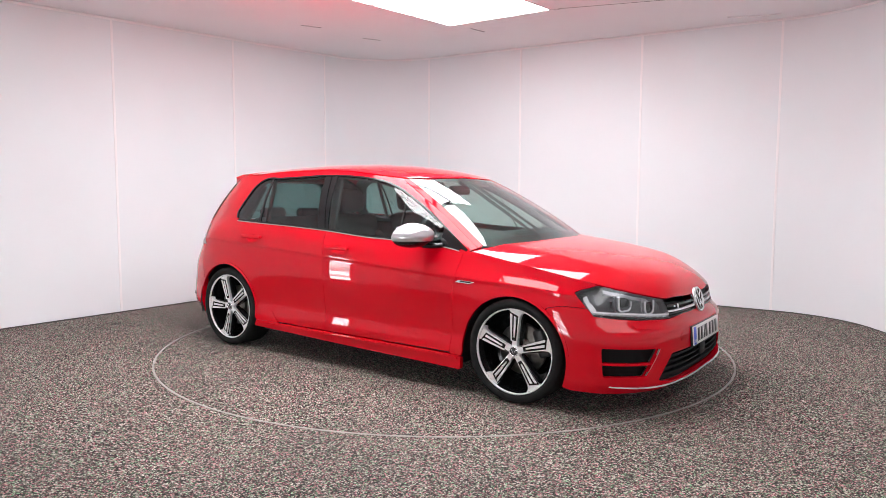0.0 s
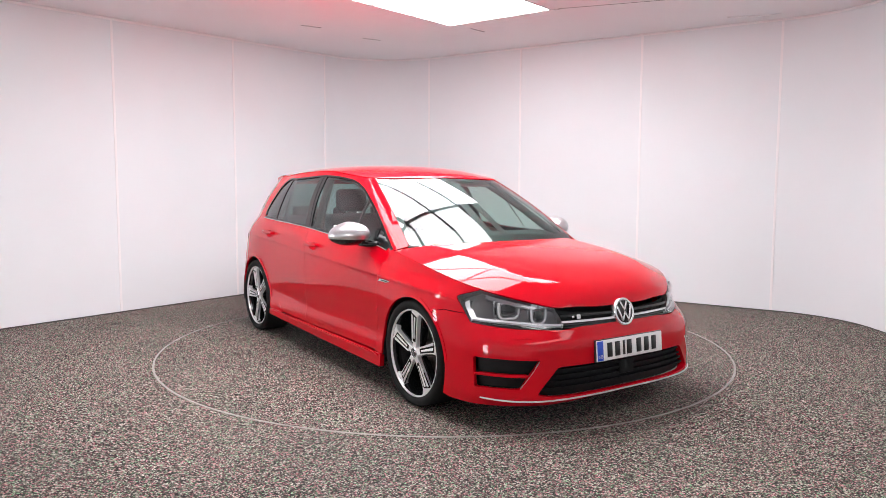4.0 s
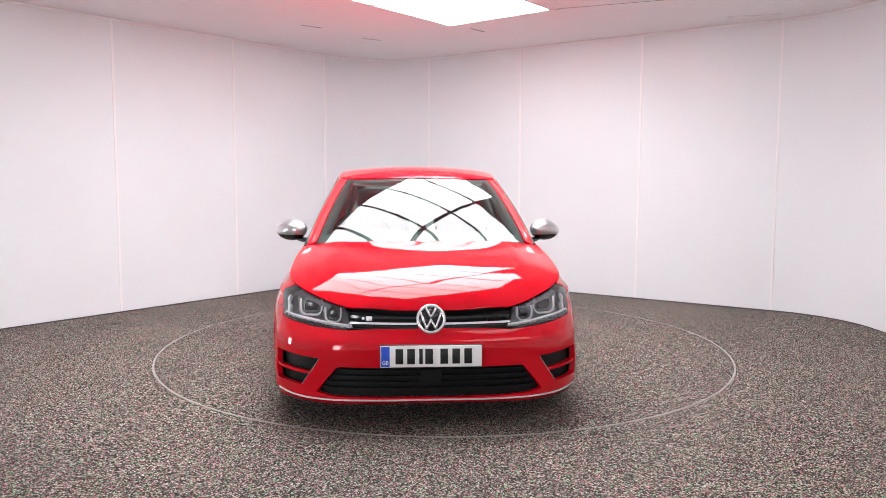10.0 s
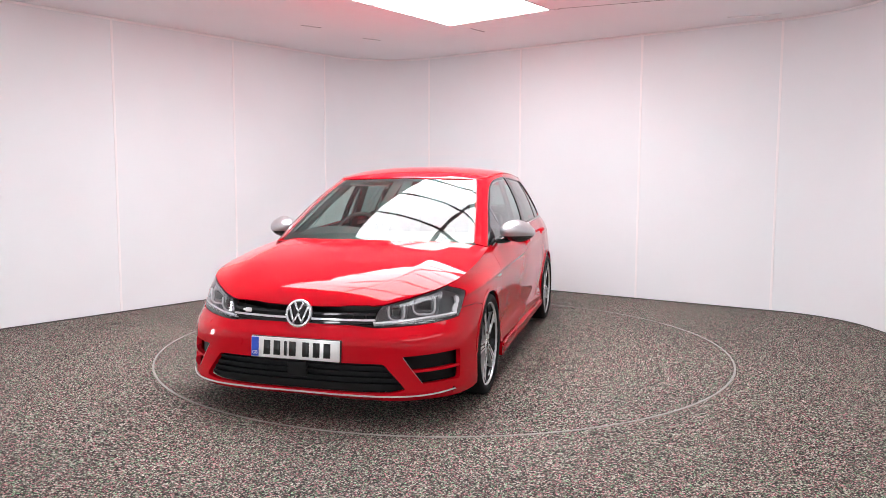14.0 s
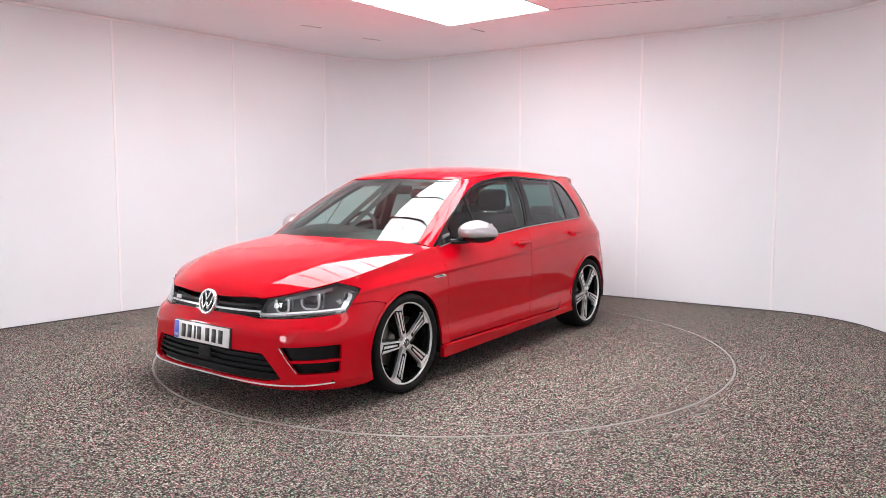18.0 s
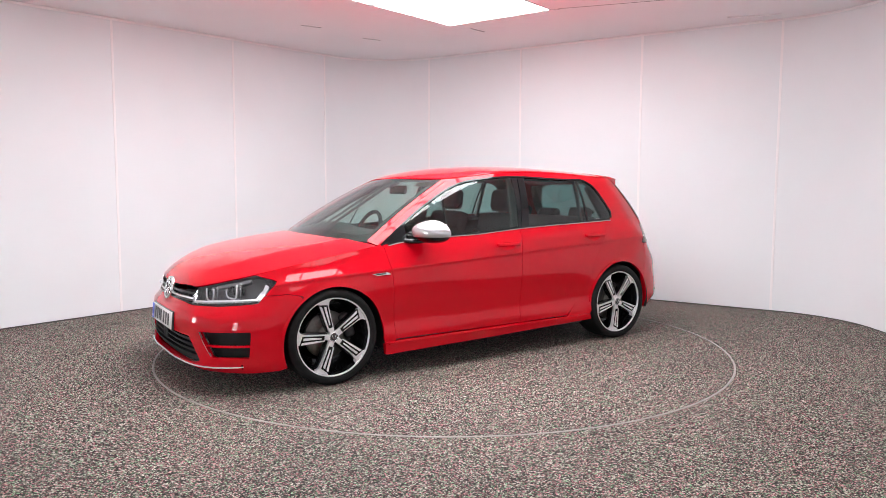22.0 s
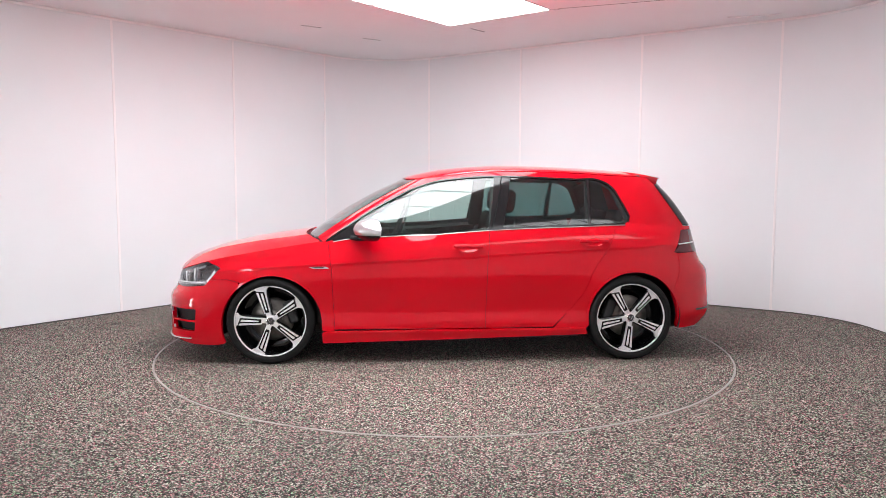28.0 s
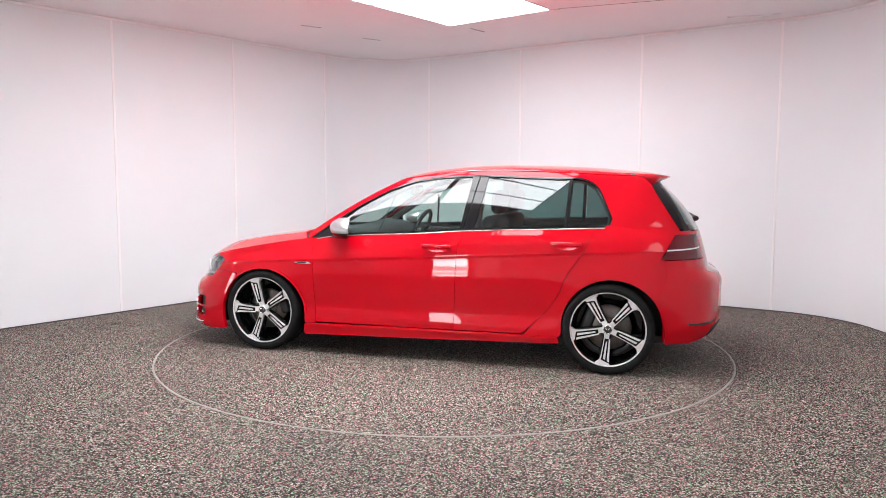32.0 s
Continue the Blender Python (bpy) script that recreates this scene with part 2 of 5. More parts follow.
def glass_material(name, tint, gloss_rough=0.0, base_gloss=0.075):
    """A thin pane: tinted see-through, mirroring more at a slant."""
    n = Nodes(name)
    t = n.add("ShaderNodeBsdfTransparent", Color=(*tint, 1))
    g = n.add("ShaderNodeBsdfGlossy", Roughness=gloss_rough, Color=(1, 1, 1, 1))
    lw = n.add("ShaderNodeLayerWeight", Blend=0.5)
    p5 = n.add("ShaderNodeMath", {"operation": "POWER"})
    n.link(lw.outputs["Facing"], p5.inputs[0])
    p5.inputs[1].default_value = 4.6
    fr = n.add("ShaderNodeMath", {"operation": "MULTIPLY_ADD"})
    n.link(p5.outputs[0], fr.inputs[0])
    fr.inputs[1].default_value, fr.inputs[2].default_value = 0.92, base_gloss
    m = n.add("ShaderNodeMixShader", Fac=fr.outputs[0])
    n.link(t.outputs[0], m.inputs[1]), n.link(g.outputs[0], m.inputs[2])
    n.link(m.outputs[0], n.out.inputs["Surface"])
    return n.mat


M_RED = paint_material()
M_GLASS = glass_material("clear_tinted_glass", (0.67, 0.83, 0.785))
M_DARKGLASS = glass_material("dark_privacy_glass", (0.27, 0.42, 0.405))
M_LENS = glass_material("clear_lamp_lens", (0.93, 0.94, 0.95))
M_BLACK = simple("satin_black_plastic", (0.018, 0.018, 0.019), 0.42, vary=0.2, scale=40)
M_DEEP = simple("deep_black_plastic", (0.006, 0.006, 0.0065), 0.55, vary=0.2, scale=40, ior=1.3)
M_BADGE = simple("polished_badge_metal", (0.86, 0.86, 0.88), 0.18, 0.75, vary=0.03)
M_GLOSSBLACK = simple("gloss_black", (0.010, 0.010, 0.011), 0.08, vary=0.1, scale=20)
M_RUBBER = simple("tyre_rubber", (0.009, 0.0088, 0.0088), 0.8, ior=1.35, vary=0.25, scale=30, bump=0.15, bump_scale=500)
M_CHROME = simple("chrome", (0.86, 0.86, 0.88), 0.07, 1.0, vary=0.02)
M_SATIN = simple("satin_silver", (0.64, 0.63, 0.65), 0.32, 0.85, vary=0.03)
M_ALU = simple("machined_alloy", (0.86, 0.85, 0.85), 0.34, 0.4, vary=0.04, scale=60)
M_STEEL = simple("brake_steel", (0.19, 0.175, 0.16), 0.42, 1.0, vary=0.15, scale=40)
M_CAST = simple("dark_cast_metal", (0.06, 0.06, 0.062), 0.5, 0.6)
M_CLOTH = simple("dark_seat_cloth", (0.030, 0.029, 0.031), 0.85, vary=0.25, scale=60, bump=0.2, bump_scale=700)
M_TRIMDARK = simple("dark_grey_cabin_plastic", (0.035, 0.034, 0.036), 0.6, vary=0.15, scale=30, bump=0.1, bump_scale=600)
M_LINER = simple("grey_headliner", (0.33, 0.31, 0.30), 0.9, vary=0.06, scale=30)
M_PLATE = simple("white_number_plate", (0.90, 0.90, 0.88), 0.25, vary=0.03, coat=0.5)
M_BLUE = simple("plate_blue", (0.02, 0.09, 0.62), 0.3)
M_PLATEINK = simple("plate_black", (0.008, 0.008, 0.008), 0.35)
M_REDLENS = simple("smoked_red_lens", (0.13, 0.010, 0.016), 0.10, vary=0.2, coat=0.2, ior=1.35)
M_LAMPGREY = simple("lamp_housing_silver", (0.32, 0.32, 0.335), 0.28, 0.9, vary=0.2, scale=30)
M_LAMPDARK = simple("lamp_back_dark", (0.16, 0.16, 0.168), 0.32, 0.7, vary=0.2, scale=30)
M_BRIGHT = simple("bright_silver_trim", (0.90, 0.90, 0.92), 0.22, 0.12, vary=0.03)
M_LAMPBACK = simple("dark_lamp_back", (0.085, 0.085, 0.09), 0.30, 0.0, vary=0.15, scale=30)
M_LED = simple("frosted_light_guide", (0.85, 0.86, 0.88), 0.2, vary=0.02, coat=0.5)


# ---------- the car's surface: lines along the body, x forward, y to its left, z up ----------
# wrap lines run from the middle of the nose round one side to the middle of the tail
LIP_FOOT = [(2.112, 0, .142), (2.108, .3, .140), (2.07, .545, .137), (1.965, .712, .136), (1.85, .818, .138), (1.68, .872, .142), (1.32, .885, .13), (.95, .88, .12),
            (0, .876, .13), (-.98, .876, .15), (-1.32, .87, .17), (-1.68, .84, .21), (-1.9, .7, .22), (-2, .4, .22), (-2.02, 0, .22)]
LIP_EDGE = [(2.166, 0, .174), (2.158, .3, .172), (2.112, .55, .170), (2.012, .722, .173), (1.872, .828, .182), (1.68, .882, .195), (1.32, .892, .22), (.95, .882, .215),
            (0, .880, .222), (-.98, .880, .24), (-1.32, .885, .25), (-1.68, .85, .26), (-1.92, .72, .26), (-2.02, .42, .26), (-2.04, 0, .26)]
LOW_LINE = [(2.166, 0, .26), (2.158, .29, .262), (2.112, .543, .27), (2.012, .72, .28), (1.872, .83, .285), (1.68, .884, .28), (1.32, .898, .27), (.95, .878, .290),
            (0, .885, .290), (-.98, .878, .296), (-1.32, .895, .28), (-1.68, .865, .31), (-1.94, .75, .32), (-2.06, .44, .32), (-2.08, 0, .32)]
KICK_LINE = [(2.166, 0, .37), (2.158, .285, .37), (2.112, .533, .37), (2.012, .71, .37), (1.872, .825, .37), (1.68, .880, .37), (1.32, .898, .37), (.95, .868, .360),
             (0, .875, .360), (-.98, .869, .37), (-1.32, .899, .39), (-1.68, .865, .4), (-1.94, .75, .41), (-2.07, .44, .41), (-2.09, 0, .41)]
BULGE_LINE = [(2.163, 0, .472), (2.154, .27, .472), (2.108, .515, .472), (2.006, .692, .472), (1.874, .810, .475), (1.68, .873, .48), (1.32, .898, .5), (.95, .875, .49),
              (0, .882, .49), (-.98, .876, .5), (-1.32, .899, .52), (-1.68, .86, .52), (-1.93, .745, .52), (-2.068, .44, .53), (-2.093, 0, .53)]
DOOR_LINE = [(2.130, 0, .533), (2.119, .26, .533), (2.072, .472, .534), (1.962, .652, .543), (1.855, .770, .557), (1.68, .855, .585), (1.32, .888, .63), (.95, .880, .625),
             (0, .888, .627), (-.98, .880, .632), (-1.32, .885, .66), (-1.68, .845, .66), (-1.918, .732, .655), (-2.055, .435, .66), (-2.082, 0, .66)]
WAIST_CREASE = [(2.122, 0, .585), (2.110, .25, .585), (2.066, .445, .59), (1.952, .632, .605), (1.848, .745, .632), (1.69, .830, .668), (1.32, .876, .703), (.95, .873, .722),
                (0, .882, .772), (-.98, .868, .825), (-1.32, .866, .84), (-1.68, .822, .845), (-1.882, .698, .765), (-1.98, .42, .72), (-2.005, 0, .715)]
BELT_LINE = [(2.110, 0, .62), (2.099, .25, .627), (2.050, .45, .644), (1.92, .622, .69), (1.81, .718, .724), (1.68, .778, .757), (1.32, .806, .824), (.95, .795, .88),
             (0, .822, .948), (-.98, .812, .992), (-1.32, .793, 1.01), (-1.62, .745, 1), (-1.825, .655, .985), (-1.912, .4, .975), (-1.934, 0, .97)]
ROWS = [LIP_FOOT, LIP_EDGE, LOW_LINE, KICK_LINE, BULGE_LINE, DOOR_LINE, WAIST_CREASE, BELT_LINE]
# cabin: base line and roof line, from the middle of the windscreen round one side to the middle of the tailgate
G_BASE = [(1.13, 0, .895), (1.0985, .35, .897), (1.0436, .58, .899), (.995, .722, .898), (.950, .770, .891), (.86, .786, .890), (.40, .812, .921), (0, .820, .948), (-.35, .819, .966),
          (-.98, .810, .992), (-1.32, .791, 1.010), (-1.62, .743, 1.0), (-1.825, .653, .985), (-1.912, .40, .975), (-1.934, 0, .97)]
G_ROOF = [(.36, 0, 1.342), (.3255, .30, 1.341), (.272, .48, 1.339), (.24, .560, 1.340), (.195, .592, 1.346), (.10, .606, 1.356), (-.05, .617, 1.372), (-.20, .622, 1.388), (-.42, .622, 1.396),
          (-.98, .606, 1.384), (-1.28, .585, 1.368), (-1.50, .562, 1.359), (-1.595, .508, 1.334), (-1.64, .30, 1.318), (-1.65, 0, 1.318)]
BULGE = [.030, .030, .028, .020, .018, .020, .022, .023, .023, .021, .016, .014, .016, .022, .024]
HOOD_MID = [(2.110, .620), (2.092, .660), (2.032, .722), (1.94, .768), (1.80, .814), (1.60, .857), (1.40, .889), (1.20, .913), (1.0, .937), (.9, .950)]
ROOF_MID = [(.40, 1.327), (.36, 1.344), (.20, 1.389), (.0, 1.422), (-.25, 1.443), (-.55, 1.450), (-.95, 1.441), (-1.3, 1.420), (-1.55, 1.392), (-1.75, 1.362), (-1.9, 1.34)]


def tangents(p, u):
    """Parabolic tangents of points p at knots u."""
    h = np.diff(u)[:, None]
    d = np.diff(p, axis=0) / h
    t = np.empty_like(p)
    t[1:-1] = (h[1:] * d[:-1] + h[:-1] * d[1:]) / (h[1:] + h[:-1])
    t[0], t[-1] = d[0], d[-1]
    return t


def spline(p, u, x, t=None):
    p = np.asarray(p, float)
    u = np.asarray(u, float)
    x = np.clip(np.atleast_1d(np.asarray(x, float)), u[0], u[-1])
    t = tangents(p, u) if t is None else t
    i = np.clip(np.searchsorted(u, x, side="right") - 1, 0, len(u) - 2)
    h = (u[i + 1] - u[i])
    f = (x - u[i]) / h
    h, f = h[:, None], f[:, None]
    return ((2 * f ** 3 - 3 * f ** 2 + 1) * p[i] + (f ** 3 - 2 * f ** 2 + f) * h * t[i] + (-2 * f ** 3 + 3 * f ** 2) * p[i + 1] + (f ** 3 - f ** 2) * h * t[i + 1])


def end_flat(p, u):
    """Tangents for a wrap line: square to the middle plane at both ends."""
    t = tangents(p, u)
    for k in (0, -1):
        t[k] = (0, np.linalg.norm(t[k]) * (1 if k == 0 else -1), 0)
    return t


R = np.array(ROWS, float)
# one more line between the waist crease and the belt, a little fuller than straight
shoulder = R[6] * 0.45 + R[7] * 0.55
lean = np.stack([np.interp(range(15), [0, 3, 5, 11, 12, 14], [.004, .003, 0, 0, .003, -.004]), np.interp(range(15), [0, 3, 4, 5, 6, 7, 8, 11, 12, 14], [0, .005, .004, -.006, -.013, -.004, .011, .011, .004, 0]), np.zeros(15)], 1)
# and one just under the crease, drawn in a little, so that the crease stands out along the doors
under = R[6].copy()
under[:, 2] -= np.interp(range(15), [0, 4, 6, 10, 11, 14], [.006, .010, .020, .020, .010, .006])
under[:, 1] -= np.interp(range(15), [0, 5, 6, 7, 10, 11, 14], [0, 0, .0008, .0024, .0020, 0, 0])
R = np.concatenate([R[:6], under[None], R[6:7], (shoulder + lean)[None], R[7:]])
U_KNOT = np.concatenate([[0], np.cumsum(np.linalg.norm(np.diff(R, axis=1), axis=2).mean(0))])


def line_func(mid):
    a = np.array(sorted(mid), float)
    return lambda x: spline(a[:, 1:2], a[:, 0], x)[:, 0]


hood_mid, roof_mid = line_func(HOOD_MID), line_func(ROOF_MID)


def across(pts, k):
    """Points across the rows at one place along the body; the waist crease stays sharp."""
    def piece(a, k):
        u = np.concatenate([[0], np.cumsum(np.linalg.norm(np.diff(a, axis=0), axis=1))])
        return spline(a, u, np.linspace(0, u[-1], k))
    return np.concatenate([piece(pts[:2], max(4, k // 8))[:-1], piece(pts[1:7], k)[:-1], piece(pts[6:8], 4)[:-1], piece(pts[7:], max(8, k // 3))])


def wrap_columns(us, k=48):
    rows = np.stack([spline(r, U_KNOT, us, end_flat(r, U_KNOT)) for r in R])
    return np.stack([across(rows[:, j], k) for j in range(len(us))])


def grid_faces(n, m):
    return [(i * m + j, (i + 1) * m + j, (i + 1) * m + j + 1, i * m + j + 1) for i in range(n - 1) for j in range(m - 1)]


def grid_normals(g, even=9):
    """Normals of a grid, evened out along its length."""
    a, b = np.gradient(g, axis=0), np.gradient(g, axis=1)
    n = np.cross(a, b)
    n /= np.maximum(np.linalg.norm(n, axis=2, keepdims=True), 1e-9)
    # both halves meet at the middle plane without a kink
    flip = np.array([1.0, -1.0, 1.0])
    head, foot = np.repeat(n[:1], even, 0), np.repeat(n[-1:], even, 0)
    if abs(g[0, 0, 1]) < 1e-6:
        n[0, :, 1] = 0
        head = n[1:even + 1][::-1] * flip
    if abs(g[-1, 0, 1]) < 1e-6:
        n[-1, :, 1] = 0
        foot = n[-even - 1:-1][::-1] * flip
    pad = np.concatenate([head, n, foot])
    w = np.hanning(2 * even + 3)[1:-1]
    n = sum(k * pad[i:i + len(n)] for i, k in enumerate(w))
    return n / np.maximum(np.linalg.norm(n, axis=2, keepdims=True), 1e-9)


CREASE = spline(R[7], U_KNOT, np.linspace(U_KNOT[4], U_KNOT[12], 200))[::-1]


def crease_z(x):
    return float(np.interp(x, CREASE[:, 0], CREASE[:, 2]))


US = np.linspace(0, U_KNOT[-1], 300)
GRID_A = wrap_columns(US)
GB, GR = np.array(G_BASE, float), np.array(G_ROOF, float)
G_KNOT = np.concatenate([[0], np.cumsum((np.linalg.norm(np.diff(GB, axis=0), axis=1) + np.linalg.norm(np.diff(GR, axis=0), axis=1)) / 2)])
GS = np.linspace(0, G_KNOT[-1], 240)


def make_cabin_grid(k=40):
    b, r = spline(GB, G_KNOT, GS, end_flat(GB, G_KNOT)), spline(GR, G_KNOT, GS, end_flat(GR, G_KNOT))
    bul = spline(np.array(BULGE)[:, None], G_KNOT, GS)
    tan = np.gradient(b, axis=0)
    out = np.cross(tan, r - b)
    out /= np.linalg.norm(out, axis=1, keepdims=True)
    out *= np.sign((out * (b - np.array([-.4, 0, .8]))).sum(1, keepdims=True))
    t = np.linspace(-0.06, 1, k)
    return np.stack([b + (r - b) * f + out * bul * 4 * f * (1 - f) for f in t], axis=1)


def make_cap_grid(edge, mid, power, soft=lambda x: 1.0, k=44):
    """A crowned skin from an edge line to the middle plane."""
    w = np.linspace(0, 1, k) ** 1.6
    zc = mid(edge[:, 0])
    g = np.empty((len(edge), k, 3))
    for j, f in enumerate(w):
        g[:, j, 0], g[:, j, 1] = edge[:, 0], edge[:, 1] * (1 - f)
        g[:, j, 2] = edge[:, 2] + (zc - edge[:, 2]) * (1 - (1 - f) ** power) ** soft(edge[:, 0])
    return g


GRID_C = make_cabin_grid()
hood_edge = spline(R[-1], U_KNOT, np.linspace(0, U_KNOT[7] + 0.05, 150), end_flat(R[-1], U_KNOT))


def bonnet_grid(edge, k=56):
    """The bonnet: a flat crown, a crease along each side, and a sloping flank down to the wing."""
    zc = hood_mid(edge[:, 0])
    g = np.empty((len(edge), k, 3))
    blend = np.interp(edge[:, 0], [1.72, 2.04], [1.0, 0.0])
    for j, w in enumerate(np.linspace(0, 1, k) ** 1.25):
        q = 1 - w
        crown = 1 - .16 * (q / .70) ** 2 if q <= .70 else .84 - .84 * ((q - .70) / .30) ** 1.12
        soft = (1 - q ** 2.8) ** .95
        g[:, j, 0], g[:, j, 1] = edge[:, 0], edge[:, 1] * q
        g[:, j, 2] = edge[:, 2] + (zc - edge[:, 2]) * (crown * blend + soft * (1 - blend))
    return g


GRID_H = bonnet_grid(hood_edge)
roof_edge = spline(GR, G_KNOT, GS, end_flat(GR, G_KNOT))
GRID_R = make_cap_grid(roof_edge, roof_mid, 2.2, lambda x: np.interp(x, [-1.6, -1.4, -.05, .22], [1.0, .74, .74, 1.0]))


class Skin:
    """One skin of the car, for finding the place and normal under a ray."""

    def __init__(self, grids, even=3):
        v, f, n, base = [], [], [], 0
        for g in grids:
            a, b, _ = g.shape
            v.append(g.reshape(-1, 3)), n.append(grid_normals(g, even).reshape(-1, 3))
            for q in grid_faces(a, b):
                f += [(base + q[0], base + q[1], base + q[2]), (base + q[0], base + q[2], base + q[3])]
            base += a * b
        self.v, self.n, self.f = np.concatenate(v), np.concatenate(n), f
        self.tree = BVHTree.FromPolygons([Vector(p) for p in self.v], f)

    def cast(self, origin, way):
        p, _, i, _ = self.tree.ray_cast(Vector(origin), Vector(way))
        if p is None:
            p, _, i, _ = self.tree.find_nearest(Vector(origin) + Vector(way) * 5.0)
        ids = list(self.f[i])
        q = self.v[ids]
        e0, e1, e2 = q[1] - q[0], q[2] - q[0], np.array(p) - q[0]
        d00, d01, d11, d20, d21 = e0 @ e0, e0 @ e1, e1 @ e1, e2 @ e0, e2 @ e1
        den = d00 * d11 - d01 * d01
        b1, b2 = ((d11 * d20 - d01 * d21) / den, (d00 * d21 - d01 * d20) / den) if abs(den) > 1e-14 else (0.3, 0.3)
        n = self.n[ids[0]] * (1 - b1 - b2) + self.n[ids[1]] * b1 + self.n[ids[2]] * b2
        n = Vector(n / np.linalg.norm(n))
        if n.dot(Vector(way)) > 0:
            n = -n
        return p, n


SKIN_BODY, SKIN_CABIN, SKIN_GLASS = Skin([GRID_A], 9), Skin([GRID_C], 1), Skin([GRID_C], 8)
SKIN_HOOD, SKIN_ROOF, SKIN_SIDE = Skin([GRID_H], 5), Skin([GRID_R]), Skin([GRID_A, GRID_C], 4)


def side(skin):
    return lambda a, b: skin.cast((a, 5.0, b), (0, -1, 0))


def side_of(skin, sign):
    def f(a, b):
        p, n = skin.cast((a, 5.0, b), (0, -1, 0))
        return (p, n) if sign > 0 else (Vector((p.x, -p.y, p.z)), Vector((n.x, -n.y, n.z)))
    return f


def top(skin):
    def f(a, b):
        p, n = skin.cast((a, max(abs(b), 2e-4), 4.0), (0, 0, -1))
        return (p, n) if b >= 0 else (Vector((p.x, -p.y, p.z)), Vector((n.x, -n.y, n.z)))
    return f


NORM_A = grid_normals(GRID_A)


def wrap(u, z):
    """The body skin by distance round the nose (negative: the car's right) and height."""
    s = 1 if u >= 0 else -1
    k = min(abs(u) / US[1], len(US) - 1.001)
    i, f = int(k), k - int(k)
    out = []
    for j in (i, i + 1):
        c = GRID_A[j]
        q = int(np.clip(np.searchsorted(c[:, 2], z) - 1, 0, len(c) - 2))
        g = float(np.clip((z - c[q, 2]) / (c[q + 1, 2] - c[q, 2]), 0, 1))
        out.append((c[q] + (c[q + 1] - c[q]) * g, NORM_A[j, q] + (NORM_A[j, q + 1] - NORM_A[j, q]) * g))
    p = out[0][0] * (1 - f) + out[1][0] * f
    n = out[0][1] * (1 - f) + out[1][1] * f
    n = n / np.linalg.norm(n)
    if n[0] * (p[0] - 1.2 if p[0] > 0 else p[0] + 1.2) + n[1] * p[1] < 0:
        n = -n
    if abs(u) < 1e-6:
        n[1] = 0
    return Vector((p[0], p[1] * s, p[2])), Vector((n[0], n[1] * s, n[2])).normalized()


def u_at(z, y=None, x=None, tail=False):
    """Distance round the body of the place with that height and y (or x)."""
    half = len(US) // 2
    span = range(half, len(US)) if tail else range(0, half)
    c = [[float(np.interp(z, GRID_A[j][:, 2], GRID_A[j][:, a])) for a in (0, 1)] for j in span]
    us = [US[j] for j in span]
    if y is not None:
        v = [q[1] for q in c]
        v = list(np.maximum.accumulate(v)) if not tail else list(np.minimum.accumulate(v))
        return math.copysign(float(np.interp(abs(y), v, us) if not tail else np.interp(-abs(y), [-w for w in v], us)), y)
    v = [-q[0] for q in c]
    return float(np.interp(-x, v, us))


def on_wrap(pts):
    """Turns (y, z) of the nose, or ('x', x, z) of the side, into places on the wrap."""
    return [(u_at(p[2], x=p[1]), p[2]) if p[0] == "x" else (u_at(p[1], y=p[0]), p[1]) for p in pts]


# ---------- flat outlines laid on the skin ----------
def smooth_line(pts, n=8):
    p = np.array(pts, float)
    u = np.concatenate([[0], np.cumsum(np.linalg.norm(np.diff(p, axis=0), axis=1))])
    return [tuple(q) for q in spline(p, u, np.linspace(0, u[-1], n * (len(pts) - 1) + 1))]


def rounded(pts, r):
    """A closed outline with its corners rounded."""
    out = []
    n = len(pts)
    for i in range(n):
        p, a, b = (Vector(pts[k % n]) for k in (i, i - 1, i + 1))
        da, db = a - p, b - p
        k = min(r, da.length * 0.45, db.length * 0.45)
        s, e = p + da.normalized() * k, p + db.normalized() * k
        for j in range(5):
            t = j / 4
            out.append(tuple(s * (1 - t) ** 2 + p * 2 * t * (1 - t) + e * t ** 2))
    return out


def arc_line(cx, cz, r, a0, a1, n=24):
    return [(cx + r * math.cos(math.radians(a0 + (a1 - a0) * k / n)), cz + r * math.sin(math.radians(a0 + (a1 - a0) * k / n))) for k in range(n + 1)]


def dense(loop, step):
    out = []
    for a, b in zip(loop, loop[1:] + loop[:1]):
        a, b = Vector(a), Vector(b)
        k = max(1, int((b - a).length / step))
        out += [tuple(a.lerp(b, j / k)) for j in range(k)]
    clean = [out[0]]
    for q in out[1:]:
        if (Vector(q) - Vector(clean[-1])).length > 1e-4:
            clean.append(q)
    if (Vector(clean[0]) - Vector(clean[-1])).length < 1e-4:
        clean.pop()
    return clean


